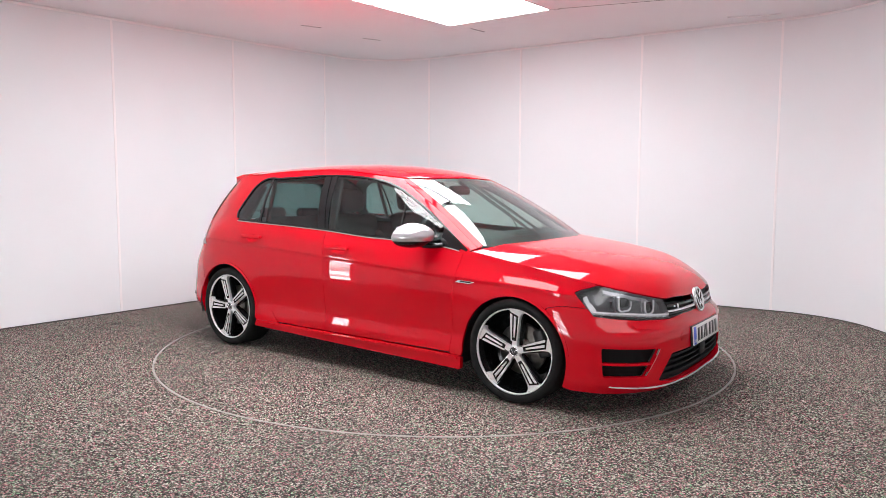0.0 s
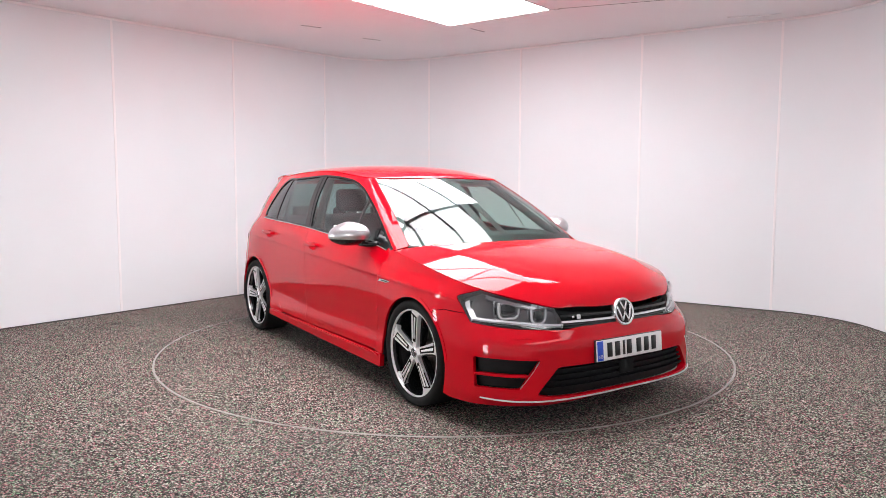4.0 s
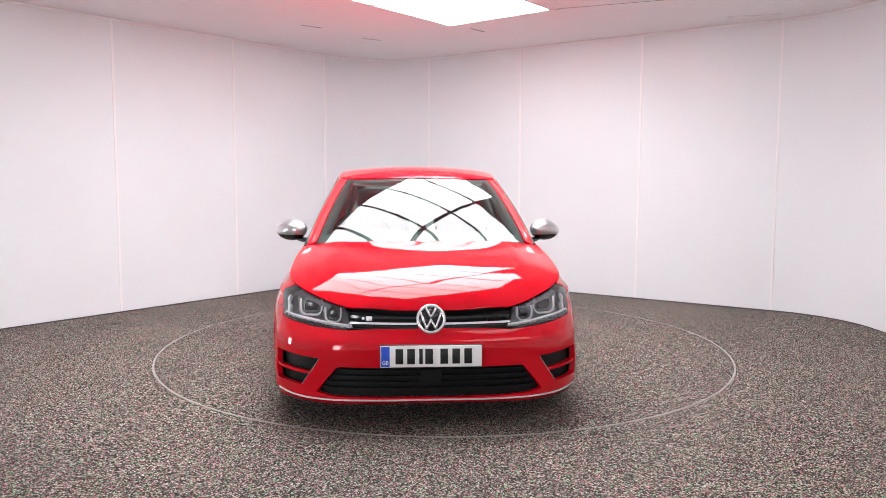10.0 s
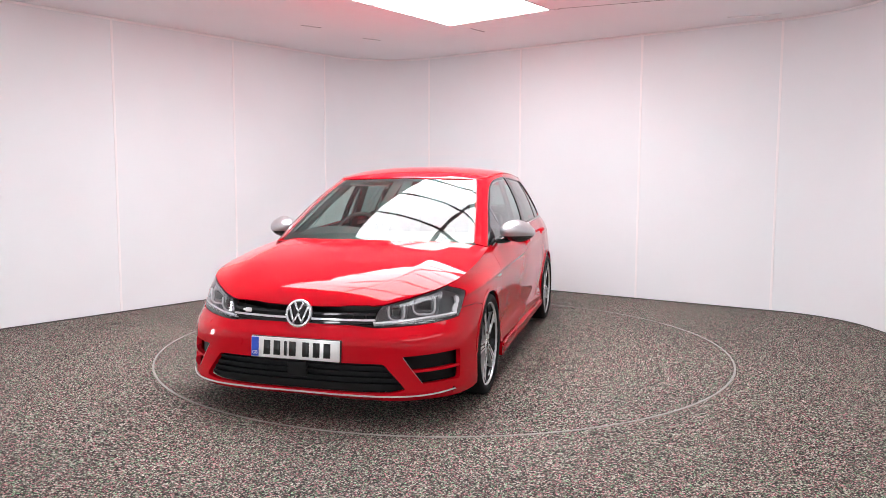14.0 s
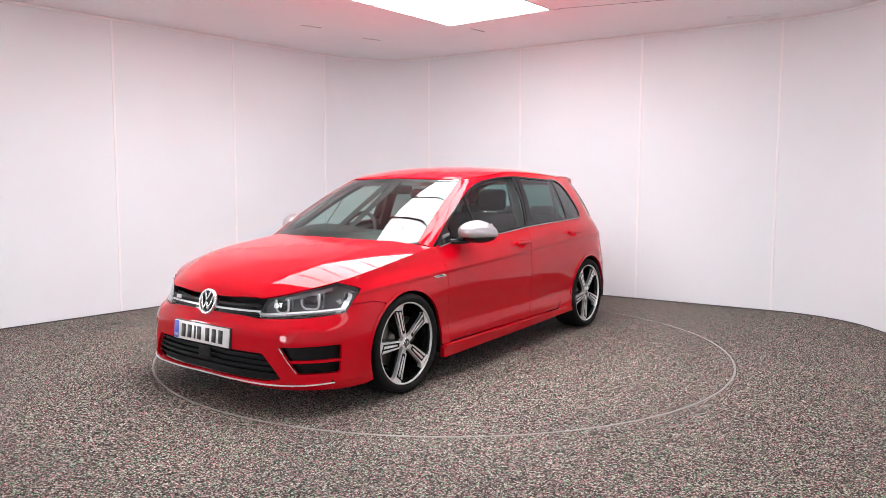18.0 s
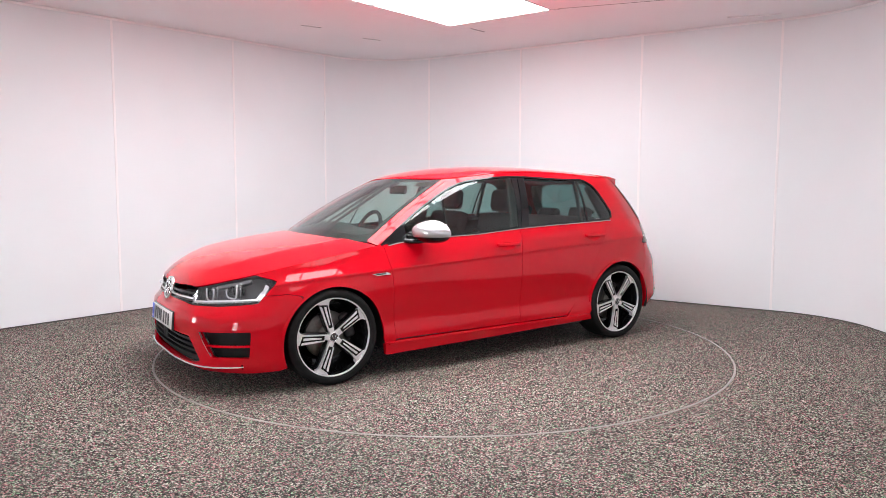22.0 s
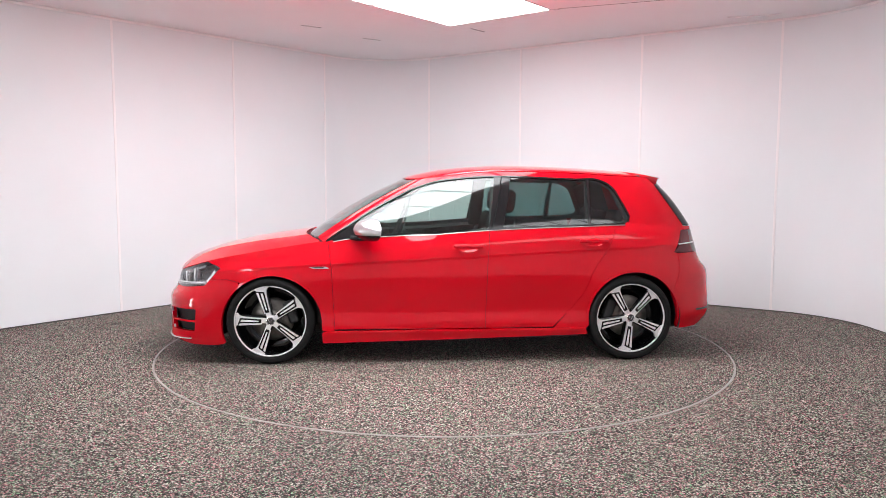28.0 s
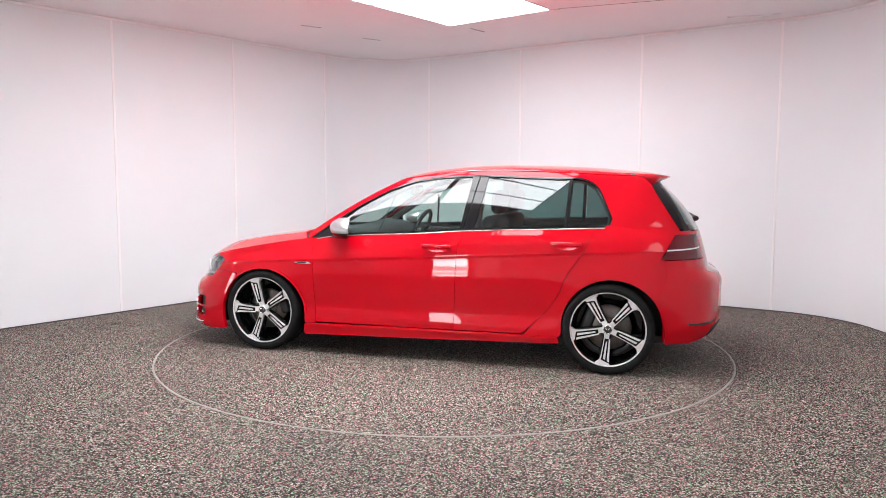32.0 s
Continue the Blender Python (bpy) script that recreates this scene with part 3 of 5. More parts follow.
def skin_mesh(name, place, outer, material, holes=(), step=0.04, offset=0.0, flange=0.012, level=None):
    """A panel: an outline with holes, laid on the skin, with edges folded inwards."""
    bm = bmesh.new()
    loops = [dense(list(l), step * 0.6) for l in (outer, *holes)]
    edges = []
    if level:
        loops = [[(x, z - level(x)) for x, z in l] for l in loops]
    for l in loops:
        vs = [bm.verts.new((x, y, 0)) for x, y in l]
        edges += [bm.edges.new((vs[k], vs[(k + 1) % len(vs)])) for k in range(len(vs))]
    bmesh.ops.triangle_fill(bm, use_beauty=True, use_dissolve=False, edges=edges)
    for axis in (0, 1):
        c = [v.co[axis] for v in bm.verts]
        lo, hi = min(c), max(c)
        k = int((hi - lo) / step)
        cuts = [lo + (hi - lo) * j / (k + 1) for j in range(1, k + 1)]
        if level and axis == 1:
            cuts = [q for q in cuts if not -.040 < q < .022] + [q for q in (-.034, -.022, -.013, -.005, -.001, .002, .010) if lo < q < hi]
        for at in cuts:
            co, no = ((at, 0, 0), (1, 0, 0)) if axis == 0 else ((0, at, 0), (0, 1, 0))
            bmesh.ops.bisect_plane(bm, geom=bm.verts[:] + bm.edges[:] + bm.faces[:], dist=1e-4, plane_co=co, plane_no=no)
    bm.verts.index_update()
    rim = [(e.verts[0].index, e.verts[1].index) for e in bm.edges if len(e.link_faces) == 1]
    faces = [[v.index for v in f.verts] for f in bm.faces]
    where = [place(v.co.x, v.co.y + (level(v.co.x) if level else 0.0)) for v in bm.verts]
    bm.free()
    verts = [p + n * offset for p, n in where]
    normals = [n for _, n in where]
    turned_faces = []
    for f in faces:
        a, b, c = (verts[k] for k in f[:3])
        nn = (b - a).cross(c - a)
        turned_faces.append(f if nn.dot(normals[f[0]]) >= 0 else f[::-1])
    faces = turned_faces
    ids = {}
    if flange:
        for a, b in rim:
            for k in (a, b):
                if k not in ids:
                    ids[k] = len(verts)
                    verts.append(verts[k].copy()), normals.append(Vector())
                    verts.append(verts[k] - normals[k] * flange), normals.append(Vector())
            faces.append([ids[a], ids[b], ids[b] + 1, ids[a] + 1])
    me = mesh_from(name, verts, faces, material, True)
    me.normals_split_custom_set_from_vertices([tuple(n) for n in normals])
    return me


def part(name, me, parent, label=""):
    return link(name, me, parent, label)


def both(name, skin, outer, material, parents, holes=(), label="", **kw):
    """The same side panel on the car's left and right; returns both objects."""
    return [part(name, skin_mesh(name, side_of(skin, s), outer, material, holes, **kw), p, label) for s, p in zip((1, -1), parents)]


def strip_outline(pts, width):
    """A band of even width about a line."""
    a, b = [], []
    v = [Vector(p) for p in pts]
    for i, p in enumerate(v):
        d = (v[min(i + 1, len(v) - 1)] - v[max(i - 1, 0)]).normalized()
        n = Vector((-d.y, d.x)) * (width / 2)
        a.append(tuple(p + n)), b.append(tuple(p - n))
    return a + b[::-1]


def rbox(sx, sy, sz, bevel=0.02, segs=3):
    bm = bmesh.new()
    bmesh.ops.create_cube(bm, size=1.0)
    bmesh.ops.scale(bm, vec=(sx, sy, sz), verts=bm.verts)
    bmesh.ops.bevel(bm, geom=bm.edges[:] + bm.verts[:], offset=min(bevel, min(sx, sy, sz) * 0.49), segments=segs, profile=0.5, affect="EDGES")
    return bm


def box_mesh(name, m, size, material, bevel=0.01, segs=3):
    bm = rbox(*size, bevel, segs)
    bmesh.ops.transform(bm, matrix=m, verts=bm.verts)
    return bm_mesh(bm, name, material)


def tube_mesh(name, pts, radius, material, n=10, closed=False, flat=1.0):
    """A rod along a line of points."""
    v, f = [], []
    p = [Vector(q) for q in pts]
    k = len(p)
    for i, q in enumerate(p):
        if closed:
            d = (p[(i + 1) % k] - p[i - 1]).normalized()
        else:
            d = (p[min(i + 1, k - 1)] - p[max(i - 1, 0)]).normalized()
        up = Vector((0, 0, 1)) if abs(d.z) < 0.95 else Vector((1, 0, 0))
        a = d.cross(up).normalized()
        b = a.cross(d).normalized()
        r = radius[i] if isinstance(radius, (list, tuple)) else radius
        for j in range(n):
            t = math.tau * j / n
            v.append(q + a * (math.cos(t) * r) + b * (math.sin(t) * r * flat))
    for i in range(k if closed else k - 1):
        for j in range(n):
            a, b = i * n, ((i + 1) % k) * n
            f.append((a + j, a + (j + 1) % n, b + (j + 1) % n, b + j))
    if not closed:
        f += [tuple(range(n)), tuple(range(len(v) - 1, len(v) - n - 1, -1))]
    bm = bmesh.new()
    bm.from_mesh(mesh_from(name, v, f))
    return bm_mesh(bm, name, material)


def revolve_mesh(name, profile, material, m=None, n=64, closed=False):
    """A body of revolution about the y axis from (radius, y) pairs."""
    v, f = turned(profile, n, closed)
    v = [(x, z, y) for x, y, z in v]
    bm = bmesh.new()
    bm.from_mesh(mesh_from(name, v, f))
    if m is not None:
        bmesh.ops.transform(bm, matrix=m, verts=bm.verts)
    return bm_mesh(bm, name, material)


def plate_mesh(name, outline, y0, y1, material, bevel=0.003, m=None):
    """A flat plate in the x-z plane between two depths, its outer edge eased."""
    bm = bmesh.new()
    vs = [bm.verts.new((x, y0, z)) for x, z in outline]
    face = bm.faces.new(vs)
    r = bmesh.ops.extrude_face_region(bm, geom=[face])
    bmesh.ops.translate(bm, vec=(0, y1 - y0, 0), verts=[g for g in r["geom"] if isinstance(g, bmesh.types.BMVert)])
    if bevel:
        es = [e for e in bm.edges if all(abs(v.co.y - y1) < 1e-6 for v in e.verts)]
        bmesh.ops.bevel(bm, geom=es, offset=bevel, segments=2, profile=0.5, affect="EDGES")
    if m is not None:
        bmesh.ops.transform(bm, matrix=m, verts=bm.verts)
    me = bm_mesh(bm, name, material, smooth=False)
    return me


# ---------- the car ----------
CAR = tagged(new("car"), "bright red five-door hatchback with silver mirrors and black alloy wheels", "car")
BELT = [(.912, .868), (.79, .893), (.372, .923), (.139, .931), (-.272, .961), (-.665, .979), (-1.077, .992), (-1.226, .997)]
DLO_LOW = [(.925, .880), (.79, .904), (.372, .933), (.139, .941), (-.272, .972), (-.665, .990), (-1.077, 1.003), (-1.285, 1.013)]
DLO_TOP = [(-1.325, 1.065), (-1.275, 1.175), (-1.206, 1.292), (-1.142, 1.327), (-.931, 1.338), (-.678, 1.348), (-.383, 1.358), (-.22, 1.354), (-.044, 1.340),
           (.143, 1.312), (.296, 1.260), (.424, 1.198), (.596, 1.103), (.725, 1.020), (.925, .880)]
FRONT_ARCH, REAR_ARCH, FRONT_R, REAR_R = (1.307, .283), (-1.345, .312), .356, .342


def smooth_part(pts, n=6):
    return smooth_line(pts, n)


def line_z(pts, x):
    a = np.array(sorted(pts))
    return float(np.interp(x, a[:, 0], a[:, 1]))


def build_sides():
    """Wings, doors and the side frame with its window openings."""
    r7 = [(float(a), float(b)) for a, b in spline(R[-1], U_KNOT, np.linspace(U_KNOT[4] + .02, U_KNOT[7], 22))[:, [0, 2]]]
    dlo = smooth_part(DLO_LOW)[:-1] + [(-1.295, 1.014), (-1.318, 1.030)] + smooth_part(DLO_TOP)[:-1]
    # front wings
    wing = [(.8605, .238), (.8725, .464), (.8805, .671), (.9095, .868), (.918, .875)] + [(x, z - .0015) for x, z in reversed(r7) if .93 < x < 1.772]
    wing += [(1.776, .7285), (1.743, .7165), (1.700, .7045), (1.6735, .6915), (1.7495, .6075), (1.62, .6145), (1.534, .597)] + arc_line(*FRONT_ARCH, FRONT_R, 54.5, 183) + [(.948, .238)]
    both("front_wing", SKIN_BODY, wing, M_RED, (CAR, CAR), level=crease_z, label="glossy red front wing over the wheel arch")
    # doors
    lower = [(x, z - .002) for x, z in smooth_part(BELT)]
    front = [p for p in lower if p[0] > -.264] + [(-.2645, .958), (-.2465, .71), (-.2345, .338), (-.2345, .250), (.858, .248), (.870, .464), (.878, .671), (.906, .862)]
    def hollow(x, z):
        return [(x + .074 * math.cos(a), z - .010 + .029 * math.sin(a)) for a in np.linspace(0, math.tau, 28, endpoint=False)]
    front_doors = both("front_door", SKIN_SIDE, front, M_RED, (CAR, CAR), holes=[hollow(-.107, .846)], level=crease_z, label="closed glossy red front door")
    rear = [(-.2675, .959)] + [p for p in lower if -1.21 < p[0] < -.28] + smooth_part([(-1.216, .994), (-1.142, .831), (-1.03, .66), (-.985, .545), (-.90, .42), (-.822, .337), (-.733, .252)])
    rear += [(-.2375, .250), (-.2375, .338), (-.2495, .71)]
    rear_doors = both("rear_door", SKIN_SIDE, rear, M_RED, (CAR, CAR), holes=[hollow(-1.03, .884)], level=crease_z, label="closed glossy red rear door")
    # frame: pillars, roof rail and rear quarter in one pressing
    rail = [(float(x), float(z) - .004) for x, z in spline(GR, G_KNOT, np.linspace(G_KNOT[3], G_KNOT[12], 40))[:, [0, 2]]]
    frame_out = [(.99, .905), (.90, .962), (.75, 1.060), (.55, 1.183), (.38, 1.276), (.262, 1.333)] + [q for q in rail if q[0] > -1.57] + [(-1.590, 1.292), (-1.625, 1.232), (-1.700, 1.112), (-1.776, .998), (-1.772, .966), (-1.748, .957), (-1.655, .797)]
    frame_out += [(-1.690, .793), (-1.708, .66), (-1.640, .497)] + arc_line(*REAR_ARCH, REAR_R, 148, -8, 30) + [(-.985, .238), (-.736, .238)]
    frame_out += smooth_part([(-.8250, .337), (-.9030, .42), (-.9880, .545), (-1.033, .66), (-1.145, .831), (-1.219, .997)]) + lower[::-1][1:] + [(.94, .878)]
    frame_out = [p for k, p in enumerate(frame_out) if not (p[0] < -1.216 and .99 < p[1] < .998 and k > 80)]
    both("side_frame", SKIN_SIDE, frame_out, M_RED, (CAR, CAR), holes=[dlo], level=crease_z, label="glossy red pillars, roof rail and rear quarter", offset=-0.002)
    # black seals round the windows
    belt_mid = [(x, (z + line_z(BELT, x)) / 2 + .003) for x, z in smooth_part(DLO_LOW) if x < .91]
    both("belt_seal", SKIN_SIDE, strip_outline(belt_mid, .013), M_GLOSSBLACK, (CAR, CAR), offset=0.004, flange=0.01, label="black window seal along the waist")
    arch_top = smooth_part(DLO_TOP)
    both("belt_trim", SKIN_SIDE, strip_outline([(x, z - .0095) for x, z in belt_mid], .0045), M_SATIN, (CAR, CAR), offset=0.005, flange=0.006, label="thin satin strip under the windows")
    both("window_seal", SKIN_SIDE, strip_outline([(-1.31, 1.022)] + arch_top, .011), M_GLOSSBLACK, (CAR, CAR), offset=0.002, flange=0.012, step=0.03, label="black seal round the side windows")
    # windows and the black posts between them
    def zt(x):
        return line_z([p for p in DLO_TOP], x)

    def zb(x):
        return line_z(DLO_LOW, x)
    edge = [p for p in arch_top if -.275 < p[0] < .70]
    glass_f = [(.70, zb(.70))] + [(x, zb(x)) for x in np.linspace(.6, -.25, 12)] + [(-.262, zb(-.26)), (-.300, 1.20), (-.318, 1.350)] + edge[1:] + [(.70, 1.034)]

    def flat_side(s):
        def f(a, b):
            p, n = side_of(SKIN_GLASS, s)(a, b)
            return p, Vector((n.x * .2, n.y, n.z)).normalized()
        return f
    for s, d in zip((1, -1), front_doors):
        part("window", skin_mesh("window", flat_side(s), glass_f, M_GLASS, offset=-0.006, flange=0.0), d, "clear tinted side window")
    tri = [(.905, zb(.905) + .004), (.72, zb(.72) + .002), (.72, 1.020), (.80, .966)]
    both("corner_trim", SKIN_CABIN, tri, M_GLOSSBLACK, front_doors, offset=-0.003, flange=0.006, label="black triangle at the mirror foot")
    post_f = [(-.262, zb(-.262)), (-.300, 1.20), (-.318, 1.355), (-.372, 1.357), (-.330, 1.15), (-.285, zb(-.285))]
    post_r = [(-.292, zb(-.292)), (-.337, 1.15), (-.380, 1.357), (-.440, 1.356), (-.415, 1.20), (-.365, zb(-.365))]
    both("post_cover", SKIN_CABIN, post_f, M_GLOSSBLACK, front_doors, offset=-0.001, flange=0.008, label="gloss black pillar cover")
    both("post_cover", SKIN_CABIN, post_r, M_GLOSSBLACK, rear_doors, offset=-0.001, flange=0.008, label="gloss black pillar cover")
    edge = [p for p in arch_top if -1.02 < p[0] < -.44]
    glass_r = [(-.365, zb(-.365))] + [(x, zb(x)) for x in np.linspace(-.45, -.98, 8)] + [(-1.012, zb(-1.012)), (-1.030, 1.335)] + edge + [(-.440, 1.355), (-.415, 1.20)]
    both("window", SKIN_GLASS, glass_r, M_DARKGLASS, rear_doors, offset=-0.006, flange=0.0, label="dark privacy glass window")
    both("divider", SKIN_CABIN, strip_outline([(-1.016, zb(-1.016)), (-1.036, 1.334)], .019), M_GLOSSBLACK, rear_doors, offset=-0.002, flange=0.006)
    edge = [p for p in arch_top if p[0] < -1.05]
    glass_q = [(-1.030, zb(-1.03)), (-1.15, zb(-1.15)), (-1.285, 1.016)] + edge + [(-1.050, 1.332)]
    both("quarter_window", SKIN_GLASS, glass_q, M_DARKGLASS, (CAR, CAR), offset=-0.006, flange=0.0, label="dark rear quarter window")
    # sills with skirts
    skirt = [(.945, .150), (.950, .224), (.93, .236), (0, .2435), (-.98, .2440), (-.995, .198), (0, .170)]
    both("side_skirt", SKIN_BODY, rounded(skirt, .01), M_RED, (CAR, CAR), offset=0.010, flange=0.03, label="glossy red side skirt")
    ridge = [(.925, .2215), (.3, .2275), (-.3, .2305), (-.96, .2315)]
    both("skirt_ridge", SKIN_BODY, strip_outline(smooth_line(ridge, 8), .012), M_RED, (CAR, CAR), offset=0.019, flange=0.012)
    # eased lips round the wheel arches
    for (cx, cz), rr, a0, a1 in ((FRONT_ARCH, FRONT_R, 8, 176), (REAR_ARCH, REAR_R, 4, 168)):
        lip = strip_outline(arc_line(cx, cz, rr + .0095, a0, a1, 40), .019)
        both("arch_lip", SKIN_BODY, lip, M_RED, (CAR, CAR), offset=0.0035, flange=0.016, step=.03)
    # handles
    for s, doors in ((1, 0), (-1, 1)):
        for x, z, d in ((-.107, .846, front_doors[doors]), (-1.03, .884, rear_doors[doors])):
            p, n = side_of(SKIN_SIDE, s)(x, z)
            bm = rbox(.215, .016, .027, .008, 3)
            bmesh.ops.transform(bm, matrix=pose(p.x, p.y + s * .030, p.z + .004, s * 8, 0, 0), verts=bm.verts)
            h = part("handle", bm_mesh(bm, "handle", M_RED), d, "red door handle")
            for dx in (-.085, .085):
                part("handle_foot", box_mesh("handle_foot", pose(p.x + dx, p.y + s * .012, p.z + .004), (.026, .03, .022), M_RED, .006), h)

            def dish(a, b, x=x, z=z, s=s):
                q, nn = side_of(SKIN_SIDE, s)(a, b)
                da, db = (a - x) / .074, (b - z + .010) / .029
                depth = .020 * max(0.0, 1 - da * da - db * db)
                return q - nn * depth, (nn - Vector((.04 * da / .074, 0, .04 * db / .029 * .7))).normalized()
            part("handle_recess", skin_mesh("handle_recess", dish, hollow(x, z), M_RED, flange=0.0, step=.012), h)
    # wing badges: plain bright bars
    both("wing_badge", SKIN_BODY, [(.895, .690), (.92, .706), (1.012, .704), (1.04, .698), (1.0, .688)], M_CHROME, (CAR, CAR), offset=0.004, flange=0.005, label="small chrome badge bar")
    both("badge_inlay", SKIN_BODY, [(.93, .694), (.94, .701), (1.0, .700), (1.015, .697), (1.0, .692)], M_BLACK, (CAR, CAR), offset=0.006, flange=0.002)
    return front_doors, rear_doors


def build_top():
    """Bonnet, windscreen, roof, spoiler."""
    e = spline(R[-1], U_KNOT, np.linspace(0, U_KNOT[7] - .02, 60), end_flat(R[-1], U_KNOT))
    half = [(float(p[0]) - .0035 - .003 * (p[1] < .4), float(p[1]) * .9985) for p in e]
    back = [(.985, .742), (1.045, .64), (1.092, .50), (1.122, .30), (1.133, 0)]
    b = smooth_line(back, 6)
    loop = half + b
    loop += [(x, -y) for x, y in reversed(b[:-1])] + [(x, -y) for x, y in reversed(half[1:])]
    part("bonnet", skin_mesh("bonnet", top(SKIN_HOOD), loop, M_RED, step=.035), CAR, "glossy red bonnet")
    # scuttle under the windscreen
    cowl = smooth_line([(1.16, .0), (1.147, .30), (1.112, .50), (1.06, .64), (1.0, .73)], 5)
    loop = [(x + .02, y) for x, y in cowl] + [(x - .09, y) for x, y in reversed(cowl)]
    loop += [(x - .09, -y) for x, y in cowl[1:]] + [(x + .02, -y) for x, y in reversed(cowl[1:])]
    part("scuttle", skin_mesh("scuttle", top(SKIN_HOOD), loop, M_BLACK, offset=-0.022, flange=.02), CAR, "black plastic scuttle under the windscreen")
    # windscreen
    w0 = smooth_line([(1.118, 0), (1.095, .35), (1.055, .575), (.985, .702)], 6)
    w1 = smooth_line([(.985, .702), (.80, .665), (.60, .622), (.40, .576), (.262, .540)], 6)
    w2 = smooth_line([(.262, .540), (.318, .42), (.352, .22), (.362, 0)], 6)
    half = w0 + w1[1:] + w2[1:]
    loop = half + [(x, -y) for x, y in reversed(half[1:-1])]
    def screen_place(a, bb):
        """The screen skin, its normal taken over a hand's width so that it runs evenly across the middle."""
        at, h = top(SKIN_CABIN), .07
        p = at(a, bb)[0]
        top_x, rim_y = .376 - .30 * bb * bb, .540 + (a - .262) * .224
        x0 = min(max(a - h, top_x), .98)
        x1 = max(min(a + h, 1.06 - .25 * bb * bb), x0 + .04)
        along = at(x1, bb)[0] - at(x0, bb)[0]
        a2 = min(max(a, .376 - .30 * max(0, abs(bb) - h) ** 2), 1.05)
        side_step = at(a2, min(bb + h, rim_y))[0] - at(a2, max(bb - h, -rim_y))[0]
        nrm = along.cross(side_step).normalized()
        return p, nrm if nrm.z > 0 else -nrm
    ws = part("windscreen", skin_mesh("windscreen", screen_place, loop, M_GLASS, offset=-0.002, flange=0.0), CAR, "clear windscreen mirroring the ceiling lights")
    for line, wide, dx in ((w0, .075, -.036), (w1, .045, -.010), (w2, .040, .018)):
        for k in (1, -1):
            mid = [(x + dx, k * (y - (.022 if line is w1 else 0))) for x, y in line]
            part("black_border", skin_mesh("black_border", screen_place, strip_outline(mid, wide), M_BLACK, offset=-0.006, flange=0.0), ws, "black border round the windscreen")
    for s in (1, -1):
        post = strip_outline([(x - .004, s * (y + .020)) for x, y in w1], .044)
        def post_place(a, bb, s=s):
            p, n = screen_place(a, bb)
            return p, (n + Vector((-.10, s * .60, -.05))).normalized()
        part("windscreen_post", skin_mesh("windscreen_post", post_place, post, M_RED, offset=-0.001, flange=.006, step=.03), CAR, "glossy red windscreen post")
        part("screen_trim", skin_mesh("screen_trim", screen_place, strip_outline([(x - .001, s * (y + .001)) for x, y in w1], .004), M_GLOSSBLACK, offset=.001, flange=.003), ws)
    # roof
    g = spline(GR, G_KNOT, np.linspace(0, G_KNOT[-1], 120), end_flat(GR, G_KNOT))
    half = [(float(p[0]), float(p[1]) * .998) for p in g]
    loop = half + [(x, -y) for x, y in reversed(half[1:-1])]
    part("roof", skin_mesh("roof", top(SKIN_ROOF), loop, M_RED, step=.04, offset=.001), CAR, "glossy red roof")
    part("headliner", skin_mesh("headliner", top(SKIN_ROOF), [(x * .97, y * .95) for x, y in loop], M_LINER, offset=-.03, flange=0, step=.08), CAR, "grey headliner")
    # spoiler: a wedge carried on from the roof
    v, f = [], []
    ys = np.linspace(-.553, .553, 41)
    place = top(SKIN_ROOF)
    for y in ys:
        q = abs(y) / .553
        tip = 1.364 - .014 * q ** 2.4
        xt = -1.722 + .110 * q ** 3.5
        zr = place(-1.40, y * .99)[0].z + .0025
        v += [(-1.40, y, zr), (-1.52, y, zr + (tip - zr) * .34 + .004), (xt, y, tip), (xt + .004, y, tip - .012), (-1.592, y * 1.03, tip - .062)]
    n = 5
    for i in range(len(ys) - 1):
        for j in range(n):
            a, b2 = i * n + j, i * n + (j + 1) % n
            f.append((a, b2, b2 + n, a + n))
    f += [tuple(range(n)), tuple(range(len(v) - 1, len(v) - n - 1, -1))]
    bm = bmesh.new()
    bm.from_mesh(mesh_from("spoiler", v, f))
    part("spoiler", bm_mesh(bm, "spoiler", M_RED), CAR, "red roof spoiler over the rear window")


